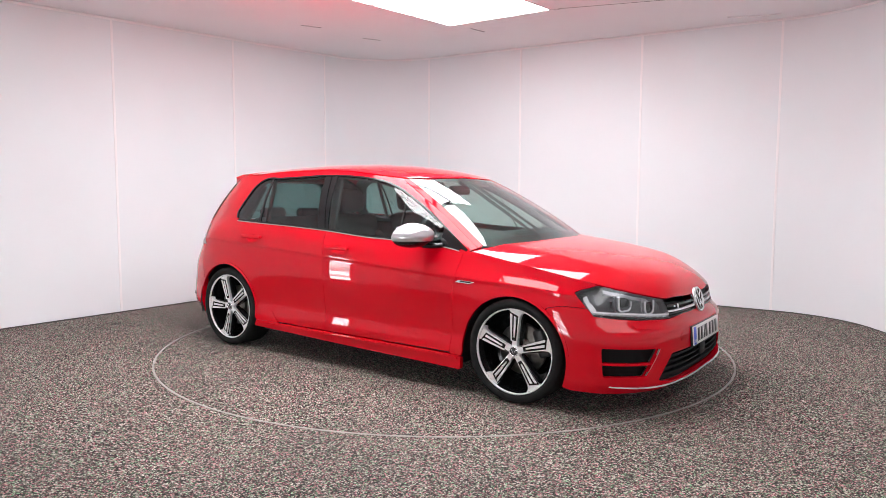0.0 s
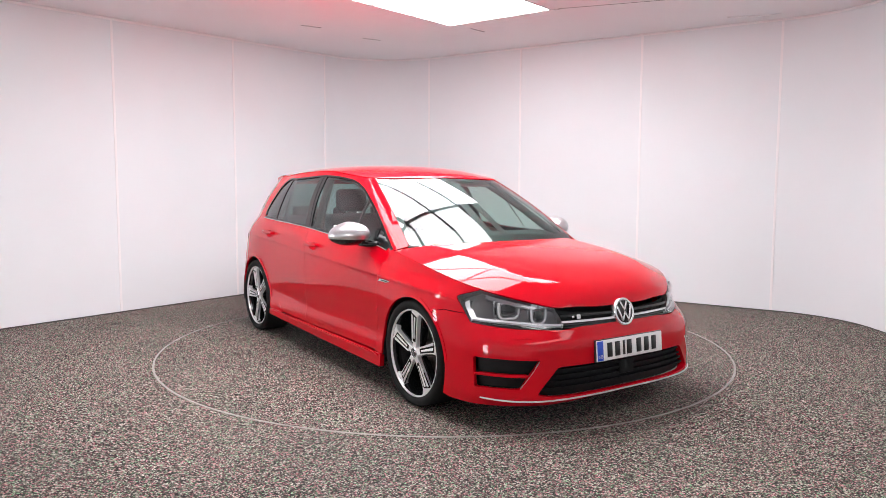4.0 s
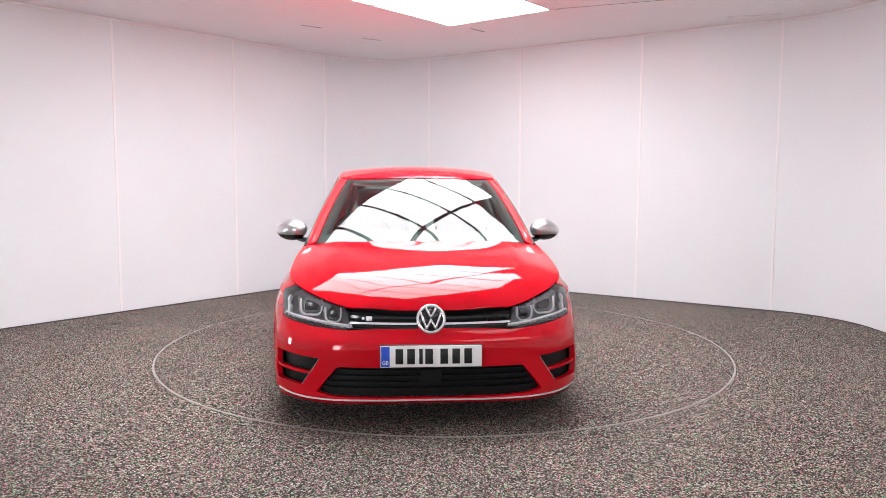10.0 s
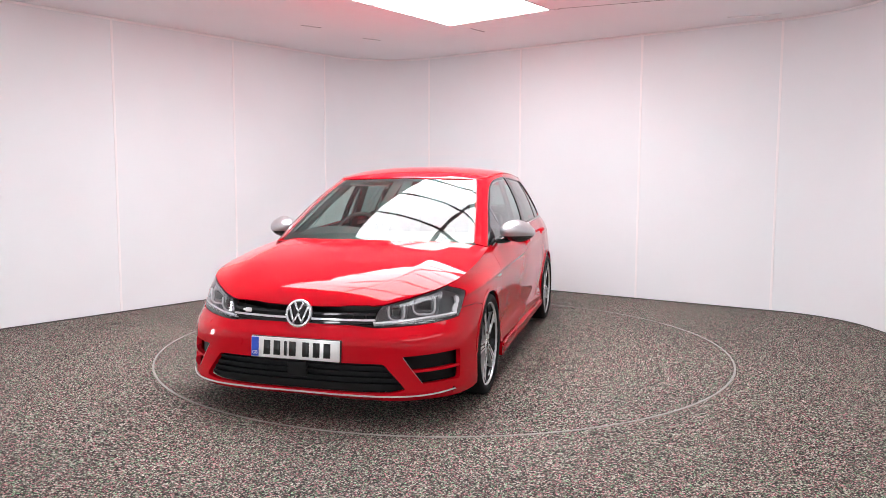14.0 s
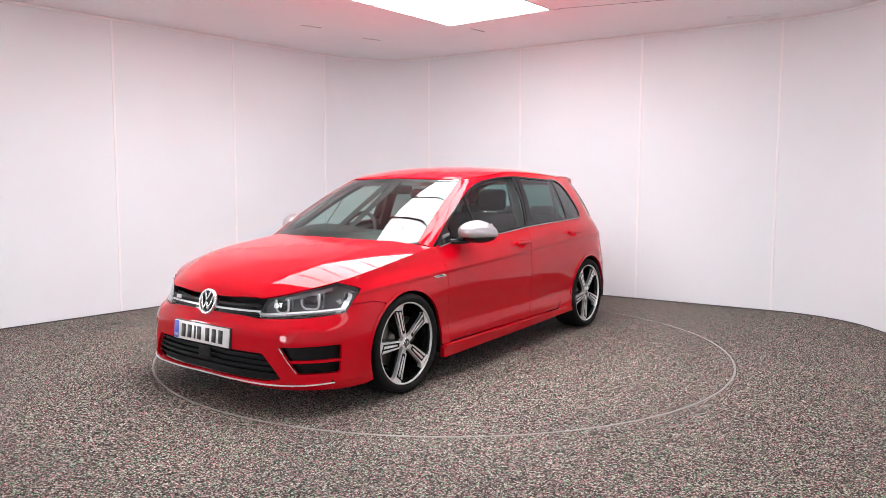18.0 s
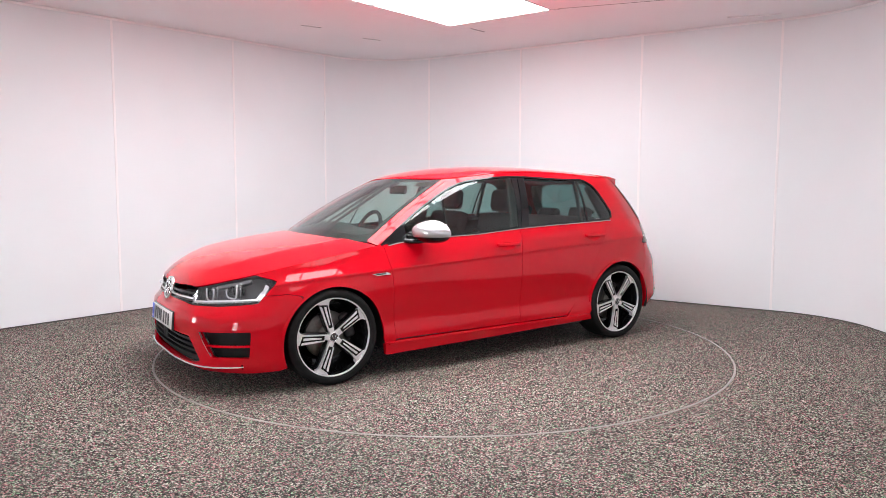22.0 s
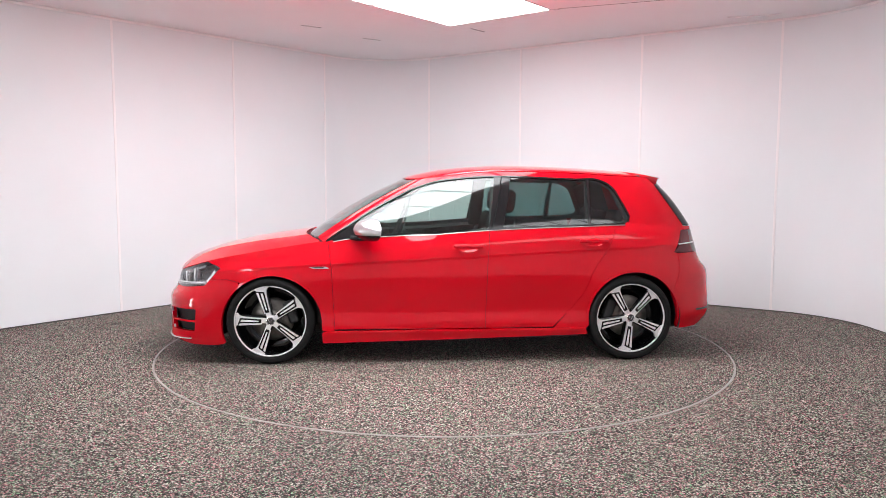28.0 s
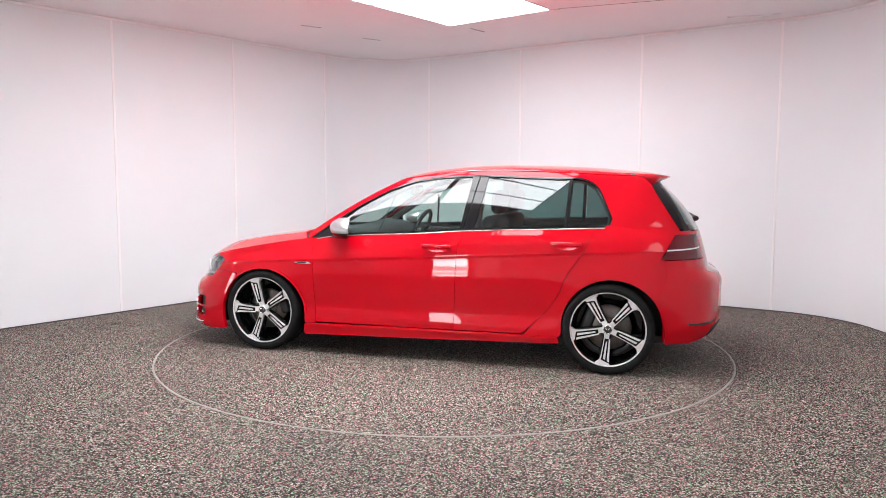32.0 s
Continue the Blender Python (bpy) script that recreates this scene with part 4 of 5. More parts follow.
def build_front():
    """Bumper with its openings, grilles, lamps, plate and badge."""
    hl_low = [(.428, .535), (.55, .536), (.635, .539), (.72, .549), ("x", 1.79, .566), ("x", 1.735, .627), ("x", 1.678, .691), ("x", 1.702, .703), ("x", 1.745, .715), ("x", 1.776, .727)]
    low = on_wrap(hl_low)
    us = np.linspace(low[-1][0] - .012, u_at(.636, y=.455), 14)
    r7z = spline(R[-1], U_KNOT, us, end_flat(R[-1], U_KNOT))[:, 2]
    lamp = low + [(float(u), float(z) - .004) for u, z in zip(us, r7z)]
    # bumper skin
    seam = [(u, z - .003) for u, z in low[1:5]] + [(u_at(z, x=x), z) for x, z in ((1.7545, .6035), (1.62, .6115), (1.537, .594))]
    arch = [(u_at(z, x=x), z) for x, z in arc_line(*FRONT_ARCH, FRONT_R, 53.5, -21, 20)]
    bot = [(float(u), float(z) + .001) for u, z in zip(np.linspace(U_KNOT[5] - .01, 0, 16), spline(R[0], U_KNOT, np.linspace(U_KNOT[5] - .01, 0, 16))[:, 2])]
    half = [(0, .543), (u_at(.54, y=.30), .541), (u_at(.53, y=.430), .529)] + seam + arch[1:] + bot[:-1]
    def mirrored(h, lead_mid=None):
        return h + [(-u, z) for u, z in reversed(h) if abs(u) > 1e-6]
    outer = half + [(0, bot[-1][1])] + [(-u, z) for u, z in reversed(half[1:])]
    mouth_half = on_wrap([(.485, .346), (.600, .206), (.52, .190), (.37, .186)])
    mouth = mouth_half + [(-u, z) for u, z in reversed(mouth_half)]
    fog = rounded(on_wrap([(.580, .384), ("x", 1.850, .396), ("x", 1.862, .236), (.680, .236)]), .010)
    fog_m = [(-u, z) for u, z in reversed(fog)]
    bumper = part("front_bumper", skin_mesh("front_bumper", wrap, outer, M_RED, holes=[rounded(mouth, .015), fog, fog_m], step=.03, flange=.03), CAR, "glossy red front bumper with black air intakes")
    # black backs of the openings
    def grown(loop, k):
        cx, cz = sum(p[0] for p in loop) / len(loop), sum(p[1] for p in loop) / len(loop)
        return [(cx + (a - cx) * k, cz + (b - cz) * k) for a, b in loop]
    part("lower_grille", skin_mesh("lower_grille", wrap, grown(mouth, 1.03), M_DEEP, offset=-.045, flange=0), bumper, "black lower grille")
    for z in (.230, .262, .294, .326):
        w = .575 - (z - .222) * .72
        us2 = np.linspace(-u_at(z, y=w), u_at(z, y=w), 40)
        part("grille_blade", skin_mesh("grille_blade", wrap, strip_outline([(float(u), z) for u in us2], .009), M_DEEP, offset=-.014, flange=.028), bumper, "black horizontal grille blade")
    part("radar_cover", box_mesh("radar_cover", pose(2.148, 0, .295), (.02, .115, .085), M_DEEP, .008), bumper, "black square sensor cover")
    for s in (1, -1):
        loop = fog if s > 0 else fog_m
        part("intake_back", skin_mesh("intake_back", wrap, grown(loop, 1.06), M_DEEP, offset=-.05, flange=0), bumper, "black side air intake")
        line = on_wrap([(.628, .303), (.74, .305), ("x", 1.856, .308)])
        line = smooth_line(line, 5)
        part("intake_blade", skin_mesh("intake_blade", wrap, [(s * u, z) for u, z in strip_outline(line, .014)], M_RED, offset=-.006, flange=.03), bumper, "red blade across the side intake")
        edge = smooth_line(on_wrap([(.584, .380), (.630, .310), (.677, .241)]), 5)
        part("intake_trim", skin_mesh("intake_trim", wrap, [(s * u, z) for u, z in strip_outline(edge, .0026)], M_SATIN, offset=.001, flange=.012), bumper, "thin bright edge of the side intake")
    # bright lip line
    us3 = np.linspace(-U_KNOT[4] + .02, U_KNOT[4] - .02, 90)
    lip = [(float(u), float(spline(R[1], U_KNOT, abs(u), end_flat(R[1], U_KNOT))[0, 2]) + .003) for u in us3]
    part("lip_strip", skin_mesh("lip_strip", wrap, strip_outline(lip, .0048), M_BRIGHT, offset=.005, flange=.006, step=.03), bumper, "thin chrome strip along the bumper lip")
    # washer flaps and tow cover seams
    for s in (1, -1):
        c = on_wrap([(.60, .492), (.685, .494), (.685, .510), (.60, .508)])
        part("washer_cover", skin_mesh("washer_cover", wrap, rounded([(s * u, z) for u, z in c], .006), M_RED, offset=.002, flange=.003, step=.03), bumper)
    cu = u_at(.44, y=-.36)
    ring = [(cu + .028 * math.cos(a), .425 + .028 * math.sin(a)) for a in np.linspace(0, math.tau, 24, endpoint=False)]
    part("tow_cover", skin_mesh("tow_cover", wrap, ring, M_RED, offset=.0015, flange=.003, step=.03), bumper)
    # upper grille
    gh = on_wrap([(.0, .548), (.20, .546), (.422, .540), (.446, .632)])
    tops = np.linspace(u_at(.632, y=.446), 0, 10)
    tz = spline(R[-1], U_KNOT, tops, end_flat(R[-1], U_KNOT))[:, 2]
    gh = gh[:-1] + [(float(u), float(z) - .007) for u, z in zip(tops, tz)][:-1]
    gl = gh + [(0, float(tz[-1]) - .007)] + [(-u, z) for u, z in reversed(gh[1:])]
    grille = part("upper_grille", skin_mesh("upper_grille", wrap, gl, M_DEEP, offset=-.028, flange=0), CAR, "black upper grille with a chrome line")
    for z, wdt, mat, off, nm in ((.567, .011, M_BRIGHT, -.002, "chrome_bar"), (.553, .008, M_GLOSSBLACK, -.008, "grille_bar"), (.598, .015, M_GLOSSBLACK, -.006, "grille_bar")):
        us4 = np.linspace(-u_at(z, y=.425), u_at(z, y=.425), 40)
        part(nm, skin_mesh(nm, wrap, strip_outline([(float(u), z + abs(float(u)) * .004) for u in us4], wdt), mat, offset=off, flange=.02), grille)
    part("grille_edge", skin_mesh("grille_edge", wrap, strip_outline([(-u, z) for u, z in reversed(gh[1:3])] + gh[:3], .006), M_GLOSSBLACK, offset=.001, flange=.01), grille)
    for y, wd, hg in ((-.322, .034, .024), (-.352, .016, .012)):
        part("small_badge", box_mesh("small_badge", pose(2.100 + .35 * (y + .322), y, .592, 0, -12, 0) @ pose(0, 0, 0, 0, 0, 20), (.010, wd, hg), M_BRIGHT, .004), grille, "small chrome badge")
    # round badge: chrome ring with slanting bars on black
    tilt = pose(2.122, 0, .592, 0, -14, 0)
    to_x = tilt @ pose(0, 0, 0, 0, 0, -90)
    badge = part("round_badge", revolve_mesh("round_badge", [(0.0, .006), (.060, .006), (.064, .010), (.072, .012), (.077, .008), (.078, -.02), (0.0, -.02)], M_BADGE, to_x, 48), CAR, "round chrome badge")
    part("badge_disc", revolve_mesh("badge_disc", [(0.0, .0085), (.0625, .0085), (.0625, .004)], M_GLOSSBLACK, to_x, 40), badge)
    for x0, z0, x1, z1 in ((-.024, .054, 0, .006), (.024, .054, 0, .006), (-.052, .030, -.024, -.050), (.052, .030, .024, -.050), (-.024, -.050, 0, -.004), (.024, -.050, 0, -.004)):
        d = Vector((x1 - x0, z1 - z0))
        bm = rbox(d.length + .006, .005, .012, .002, 1)
        bmesh.ops.transform(bm, matrix=to_x @ pose((x0 + x1) / 2, .0105, (z0 + z1) / 2, 0, -math.degrees(math.atan2(d.y, d.x)), 0), verts=bm.verts)
        part("badge_bar", bm_mesh(bm, "badge_bar", M_BADGE), badge)
    # number plate with plain bars
    base = pose(2.176, 0, .408, 0, -5, 0)
    plate = part("number_plate", box_mesh("number_plate", base, (.010, .524, .112), M_PLATE, .004), CAR, "white number plate with a blue band and black bars")
    part("plate_holder", box_mesh("plate_holder", base @ pose(-.010, 0, 0), (.014, .532, .120), M_BLACK, .004), plate)
    part("blue_band", box_mesh("blue_band", base @ pose(.0052, -.237, 0), (.003, .044, .104), M_BLUE, .001), plate, "blue band")
    text = bpy.data.curves.new("letters", "FONT")
    text.body, text.size, text.align_x, text.extrude = "GB", .026, "CENTER", .0004
    holder = bpy.data.objects.new("letters", text)
    scene.collection.objects.link(holder)
    letters = bpy.data.meshes.new_from_object(holder.evaluated_get(bpy.context.evaluated_depsgraph_get()))
    bpy.data.objects.remove(holder)
    letters.materials.clear()
    letters.materials.append(M_PLATE)
    letters.transform(base @ pose(.0072, -.237, -.040) @ pose(0, 0, 0, 90, 0, 90))
    part("letters", letters, plate, "white letters GB")
    for y in (-.165, -.105, -.054, -.012, .066, .128, .190):
        part("bar", box_mesh("bar", base @ pose(.0056, y, 0), (.002, .018 if y == -.054 else .040, .078), M_PLATEINK, .001, 1), plate, "black bar")
    # head lamps
    def tilted(u, z):
        p, n = wrap(u, z)
        return p, (n + Vector((0, 0, .9))).normalized()
    for s in (1, -1):
        lp = [(s * u, z) for u, z in lamp]
        hl = part("headlight", skin_mesh("headlight", wrap, lp, M_LAMPBACK, offset=-.055, flange=0), CAR, "clear headlight with two lamps and a light strip")
        # side walls of the housing
        wv, wf_ = [], []
        d = dense(lp, .03)
        for u, z in d:
            p, nrm = wrap(u, z)
            wv += [p - nrm * .003, p - nrm * .056]
        k = len(d)
        wf_ = [(2 * i, 2 * ((i + 1) % k), 2 * ((i + 1) % k) + 1, 2 * i + 1) for i in range(k)]
        part("housing", mesh_from("housing", wv, wf_, M_LAMPDARK, True), hl)
        part("lens", skin_mesh("lens", wrap, lp, M_LENS, offset=-.001, flange=.004), hl, "clear lens")
        # lamps: two square projectors, each in a pale U-shaped guide
        for y, z, w, h in ((.662, .640, .098, .072), (.532, .604, .064, .060)):
            u = s * u_at(z, y=y)
            p, nrm = wrap(u, z)
            aim = Vector((1, s * .22, .03)).normalized()
            m = Matrix.Translation(p - nrm * .040) @ aim.to_track_quat("Y", "Z").to_matrix().to_4x4()
            pr = part("projector", box_mesh("projector", m @ pose(0, -.012, 0), (w * 1.02, .030, h * 1.02), M_LAMPGREY, .012), hl, "square lamp projector")
            part("projector_lens", box_mesh("projector_lens", m @ pose(0, .006, .002), (w * .80, .022, h * .76), M_GLOSSBLACK, .011, 4), pr, "dark glossy projector lens")
            guide = [(-w / 2 - .010, h / 2 + .008), (-w / 2 - .011, 0), (-w / 2 - .006, -h / 2 + .004), (-w / 2 + .012, -h / 2 - .010), (0, -h / 2 - .012), (w / 2 - .012, -h / 2 - .010),
                     (w / 2 + .006, -h / 2 + .004), (w / 2 + .011, 0), (w / 2 + .010, h / 2 + .004)]
            pts = [m @ Vector((a, .012, b)) for a, b in smooth_line(guide, 4)]
            part("light_guide", tube_mesh("light_guide", pts, .0062, M_BRIGHT, 8), pr, "pale U-shaped light guide")
            part("bezel", tube_mesh("bezel", [m @ Vector((a * 1.28, -.006, b * 1.22)) for a, b in smooth_line(guide, 4)], .0050, M_LAMPGREY, 8), pr)
        bot_line = smooth_line([(u, z + dz) for (u, z), dz in zip(low[0:5], (.024, .030, .035, .033, .026))], 5)
        strip = [(s * u, z) for u, z in strip_outline(bot_line, .0095)]
        part("light_strip", skin_mesh("light_strip", tilted, strip, M_LED, offset=-.008, flange=.02, step=.03), hl, "pale light strip along the lamp's foot")
        shelf = [(s * u, z) for u, z in strip_outline([(u, z - .017) for u, z in bot_line], .016)]
        part("shelf", skin_mesh("shelf", wrap, shelf, M_GLOSSBLACK, offset=-.018, flange=.02, step=.03), hl)
        for k in range(12):
            u, z = bot_line[int((k + .5) / 12 * len(bot_line))]
            p, nrm = wrap(s * u, z - .016)
            part("led", revolve_mesh("led", [(.0045, .0), (.004, .003), (.0005, .004)], M_LED, Matrix.Translation(p - nrm * .008) @ nrm.to_track_quat("Y", "Z").to_matrix().to_4x4(), 8), hl)
        fin = smooth_line([(a, b) for a, b in ((lamp[11][0], lamp[11][1] - .020), (lamp[15][0], lamp[15][1] - .018), (lamp[20][0], lamp[20][1] - .016))], 5)
        wing_plate = on_wrap([("x", 1.790, .606), ("x", 1.752, .650), ("x", 1.728, .690)])
        part("reflector", skin_mesh("reflector", tilted, [(s * u, z) for u, z in strip_outline(wing_plate, .026)], M_BRIGHT, offset=-.030, flange=.02, step=.03), hl, "bright side reflector")
        part("brow", skin_mesh("brow", wrap, [(s * u, z) for u, z in strip_outline(fin, .020)], M_LAMPGREY, offset=-.02, flange=.03, step=.03), hl)


def build_rear():
    """Tailgate, rear window, lamps, bumper, exhausts."""
    end = U_KNOT[-1]
    # tail lamps wrap round the corner
    for s in (1, -1):
        loop = [(s * u_at(.797, x=-1.650, tail=True), .797), (s * (U_KNOT[12] + .20), .795), (s * (U_KNOT[12] + .17), .957), (s * u_at(.957, x=-1.742, tail=True), .957)]
        tl = part("tail_lamp", skin_mesh("tail_lamp", wrap, rounded(loop, .012), M_REDLENS, offset=.002, flange=.02), CAR, "smoked red tail lamp")
        ln = [(s * u_at(.856, x=-1.695, tail=True), .856), (s * (U_KNOT[12] + .15), .868)]
        part("lamp_line", skin_mesh("lamp_line", wrap, strip_outline(ln, .009), M_LED, offset=.004, flange=.003), tl, "pale light line")
    edge = u_at(.962, x=-1.773, tail=True)
    loop = [(U_KNOT[12] + .215, .560), (U_KNOT[12] + .205, .793), (U_KNOT[12] + .172, .959), (edge, .9595), (edge + .004, .984), (U_KNOT[12] + .03, .984), (end - .003, .968), (end - .003, .555)]
    for s in (1, -1):
        part("tailgate_skin", skin_mesh("tailgate_skin", wrap, [(s * u, z) for u, z in loop], M_RED, flange=.01), CAR, "red tailgate")
    # bumper
    seam = [(u_at(z, x=x, tail=True), z) for x, z in ((-1.687, .791), (-1.703, .66), (-1.637, .500))]
    arch = [(u_at(z, x=x, tail=True), z) for x, z in arc_line(*REAR_ARCH, REAR_R, 147, 190, 12)]
    loop = seam + arch[1:] + [(U_KNOT[11] + .02, .225), (U_KNOT[12] - .06, .228), (U_KNOT[12] + .10, .268), (U_KNOT[13], .285), (end - .002, .285), (end - .002, .553), (U_KNOT[12] + .22, .555), (U_KNOT[12] + .205, .790)]
    for s in (1, -1):
        rb = part("rear_bumper", skin_mesh("rear_bumper", wrap, [(s * u, z) for u, z in loop], M_RED, flange=.03), CAR, "glossy red rear bumper")
        dif = [(U_KNOT[12] + .09, .266), (U_KNOT[12] + .12, .330), (U_KNOT[12] + .22, .350), (U_KNOT[13], .352), (end - .004, .35), (end - .004, .282), (U_KNOT[13], .282)]
        part("diffuser", skin_mesh("diffuser", wrap, [(s * u, z) for u, z in dif], M_BLACK, offset=.004, flange=.02), rb, "black lower bumper insert")
        cut = [(u_at(.36, x=-1.845, tail=True), .363), (U_KNOT[12] + .06, .366), (U_KNOT[12] + .16, .378)]
        part("bumper_crease", skin_mesh("bumper_crease", wrap, strip_outline([(s * u, z) for u, z in cut], .014), M_BLACK, offset=.002, flange=.004), rb)
        for dy in (.34, .47):
            m = pose(-1.94, s * dy, .268)
            part("exhaust", tube_mesh("exhaust", [m @ Vector((.1, 0, 0)), m @ Vector((-.05, 0, 0))], .036, M_CHROME, 20), rb, "chrome exhaust tip")
    # rear window with its frame
    def place(y, z):
        p, n = SKIN_CABIN.cast((-4, abs(y), z), (1, 0, 0))
        return (p, n) if y >= 0 else (Vector((p.x, -p.y, p.z)), Vector((n.x, -n.y, n.z)))
    half = [(0, .976), (.40, .981), (.628, .990), (.610, 1.10), (.545, 1.28), (.47, 1.312), (0, 1.318)]
    outer = half + [(-y, z) for y, z in reversed(half[1:-1])]
    rw = part("rear_window", skin_mesh("rear_window", place, outer, M_DARKGLASS, offset=0.0, flange=0.004), CAR, "dark rear window")
    for s in (1, -1):
        fin = [(-1.582, 1.300), (-1.620, 1.234), (-1.695, 1.114), (-1.772, .996), (-1.835, .988), (-1.785, 1.085), (-1.715, 1.205), (-1.645, 1.315)]
        part("window_fin", skin_mesh("window_fin", side_of(SKIN_CABIN, s), fin, M_GLOSSBLACK, offset=.004, flange=.012, step=.03), rw, "gloss black fin beside the rear window")
    arm = part("rear_wiper", tube_mesh("rear_wiper", [(-1.895, 0, 1.035), (-1.925, -.01, 1.045), (-1.925, -.06, 1.050), (-1.885, -.34, 1.075)], [.022, .020, .012, .006], M_BLACK, 8), CAR, "black rear wiper")


FRONT_DOORS, REAR_DOORS = build_sides()
build_top()
build_front()
build_rear()


def build_wheel_parts():
    """Meshes of one alloy wheel; its axle is y, the outer face towards +y, the middle of the tread at y = 0."""
    tyre = [(.252, -.098), (.264, -.113), (.285, -.119), (.302, -.112), (.3105, -.095), (.3125, -.05), (.3125, .05), (.3105, .092), (.303, .108), (.285, .1165), (.270, .1135), (.259, .106), (.254, .098)]
    barrel = [(.250, .098), (.2445, .085), (.236, .03), (.232, -.10), (.10, -.10), (.10, -.07), (.225, -.07)]
    lip = [(.2470, .086), (.2485, .1005), (.2500, .1045), (.2565, .1040), (.2580, .098), (.2515, .090)]
    out = {}
    out["tyre"] = revolve_mesh("tyre", tyre, M_RUBBER, None, 72)
    out["wheel"] = revolve_mesh("wheel", barrel, M_GLOSSBLACK, None, 60)
    out["rim_lip"] = revolve_mesh("rim_lip", lip, M_ALU, None, 72)
    # a spoke: a solid band on one side that runs out into the rim, and two slim bars between dark slots on the other
    band = smooth_line([(-.018, .030), (-.0190, .10), (-.0230, .16), (-.0275, .200), (-.037, .226), (-.056, .2385)], 4)
    crown = [(.2490 * math.sin(a), .2490 * math.cos(a)) for a in np.linspace(-.228, .185, 14)]
    edge = smooth_line([(.0455, .2445), (.0330, .231), (.0270, .20), (.0220, .14), (.0175, .085), (.0175, .030)], 4)
    out["spoke"] = plate_mesh("spoke", band + crown + edge, .060, .092, M_ALU, .0025)
    slot = rounded([(-.0115, .064), (-.0180, .2145), (.0430, .2355), (.0365, .20), (.0260, .085), (.0240, .066)], .003)
    out["spoke_slot"] = plate_mesh("spoke_slot", slot, .085, .0928, M_GLOSSBLACK, 0)
    fin = rounded([(-.0010, .084), (.0078, .084), (.0095, .2125), (-.0068, .2065)], .002)
    out["spoke_fin"] = plate_mesh("spoke_fin", fin, .088, .0955, M_ALU, .0012)
    fin2 = rounded([(.0165, .062), (.0250, .062), (.0375, .2250), (.0212, .2175)], .002)
    out["spoke_fin_b"] = plate_mesh("spoke_fin", fin2, .088, .0955, M_ALU, .0012)
    flank = rounded([(-.024, .03), (.022, .03), (.038, .236), (-.040, .232)], .008)
    out["spoke_back"] = plate_mesh("spoke_back", flank, .02, .066, M_GLOSSBLACK, .006)
    out["hub"] = revolve_mesh("hub", [(.040, .05), (.039, .086), (.036, .0925), (.033, .0935), (.0005, .0935)], M_ALU, None, 40)
    out["hub_cap"] = revolve_mesh("hub_cap", [(.0300, .092), (.0300, .0965), (.0275, .0985), (.0245, .0985), (.0235, .0965)], M_CHROME, None, 32)
    out["hub_emblem"] = revolve_mesh("hub_emblem", [(.0240, .094), (.0235, .0968), (.0005, .0972)], M_CAST, None, 24)
    out["brake_disc"] = revolve_mesh("brake_disc", [(.07, .0), (.155, .0), (.157, -.004), (.157, -.022), (.07, -.022), (.07, .03), (.0005, .032)], M_STEEL, None, 56)
    return out


def build_wheels():
    ms = build_wheel_parts()
    for x, z, s, turn in ((1.318, .3115, 1, 34), (-1.322, .3115, 1, 48), (1.318, .3115, -1, 16), (-1.322, .3115, -1, 36)):
        m = pose(x, s * .776, z) @ pose(0, 0, 0, 0, 0, 0 if s > 0 else 180)
        w = link("wheel", ms["wheel"], CAR, "black alloy wheel with five silver twin spokes", m=m)
        for nm in ("tyre", "rim_lip", "hub", "hub_cap", "hub_emblem", "brake_disc"):
            link(nm, ms[nm], w, "black low-profile tyre" if nm == "tyre" else "")
        for k in range(5):
            r = pose(0, 0, 0, 0, (turn + 72 * k) - 90, 0)
            for nm in ("spoke", "spoke_slot", "spoke_fin", "spoke_fin_b", "spoke_back"):
                link("spoke_fin" if nm == "spoke_fin_b" else nm, ms[nm], w, m=r)
        for dx, tilt in ((-.0085, -24), (.0085, 24)):
            bar = rbox(.0042, .002, .030, .0008, 1)
            bmesh.ops.transform(bar, matrix=pose(dx, .0978, 0, 0, tilt, 0), verts=bar.verts)
            link("emblem_bar", bm_mesh(bar, "emblem_bar", M_CHROME), w)
        bm = rbox(.075, .07, .17, .02, 3)
        bmesh.ops.transform(bm, matrix=pose(-.135 if x > 0 else .135, -.012, .05, 0, 20 if x > 0 else -20, 0), verts=bm.verts)
        link("brake_caliper", bm_mesh(bm, "brake_caliper", M_CAST), w, "dark brake caliper")
        # arch liner
        (cx, cz), rr = (FRONT_ARCH, FRONT_R) if x > 0 else (REAR_ARCH, REAR_R)
        v, f = [], []
        pts = arc_line(cx, cz, rr + .012, -13, 193, 28)
        for px, pz in pts:
            v += [(px, s * .872, pz), (px, s * .50, pz)]
        f = [(2 * i, 2 * i + 1, 2 * i + 3, 2 * i + 2) for i in range(len(pts) - 1)]
        v += [(cx, s * .50, cz - .13)]
        f += [(2 * i + 1, len(v) - 1, 2 * i + 3) for i in range(len(pts) - 1)]
        link("arch_liner", mesh_from("arch_liner", v, f, M_BLACK, False), CAR, "black wheel arch liner")


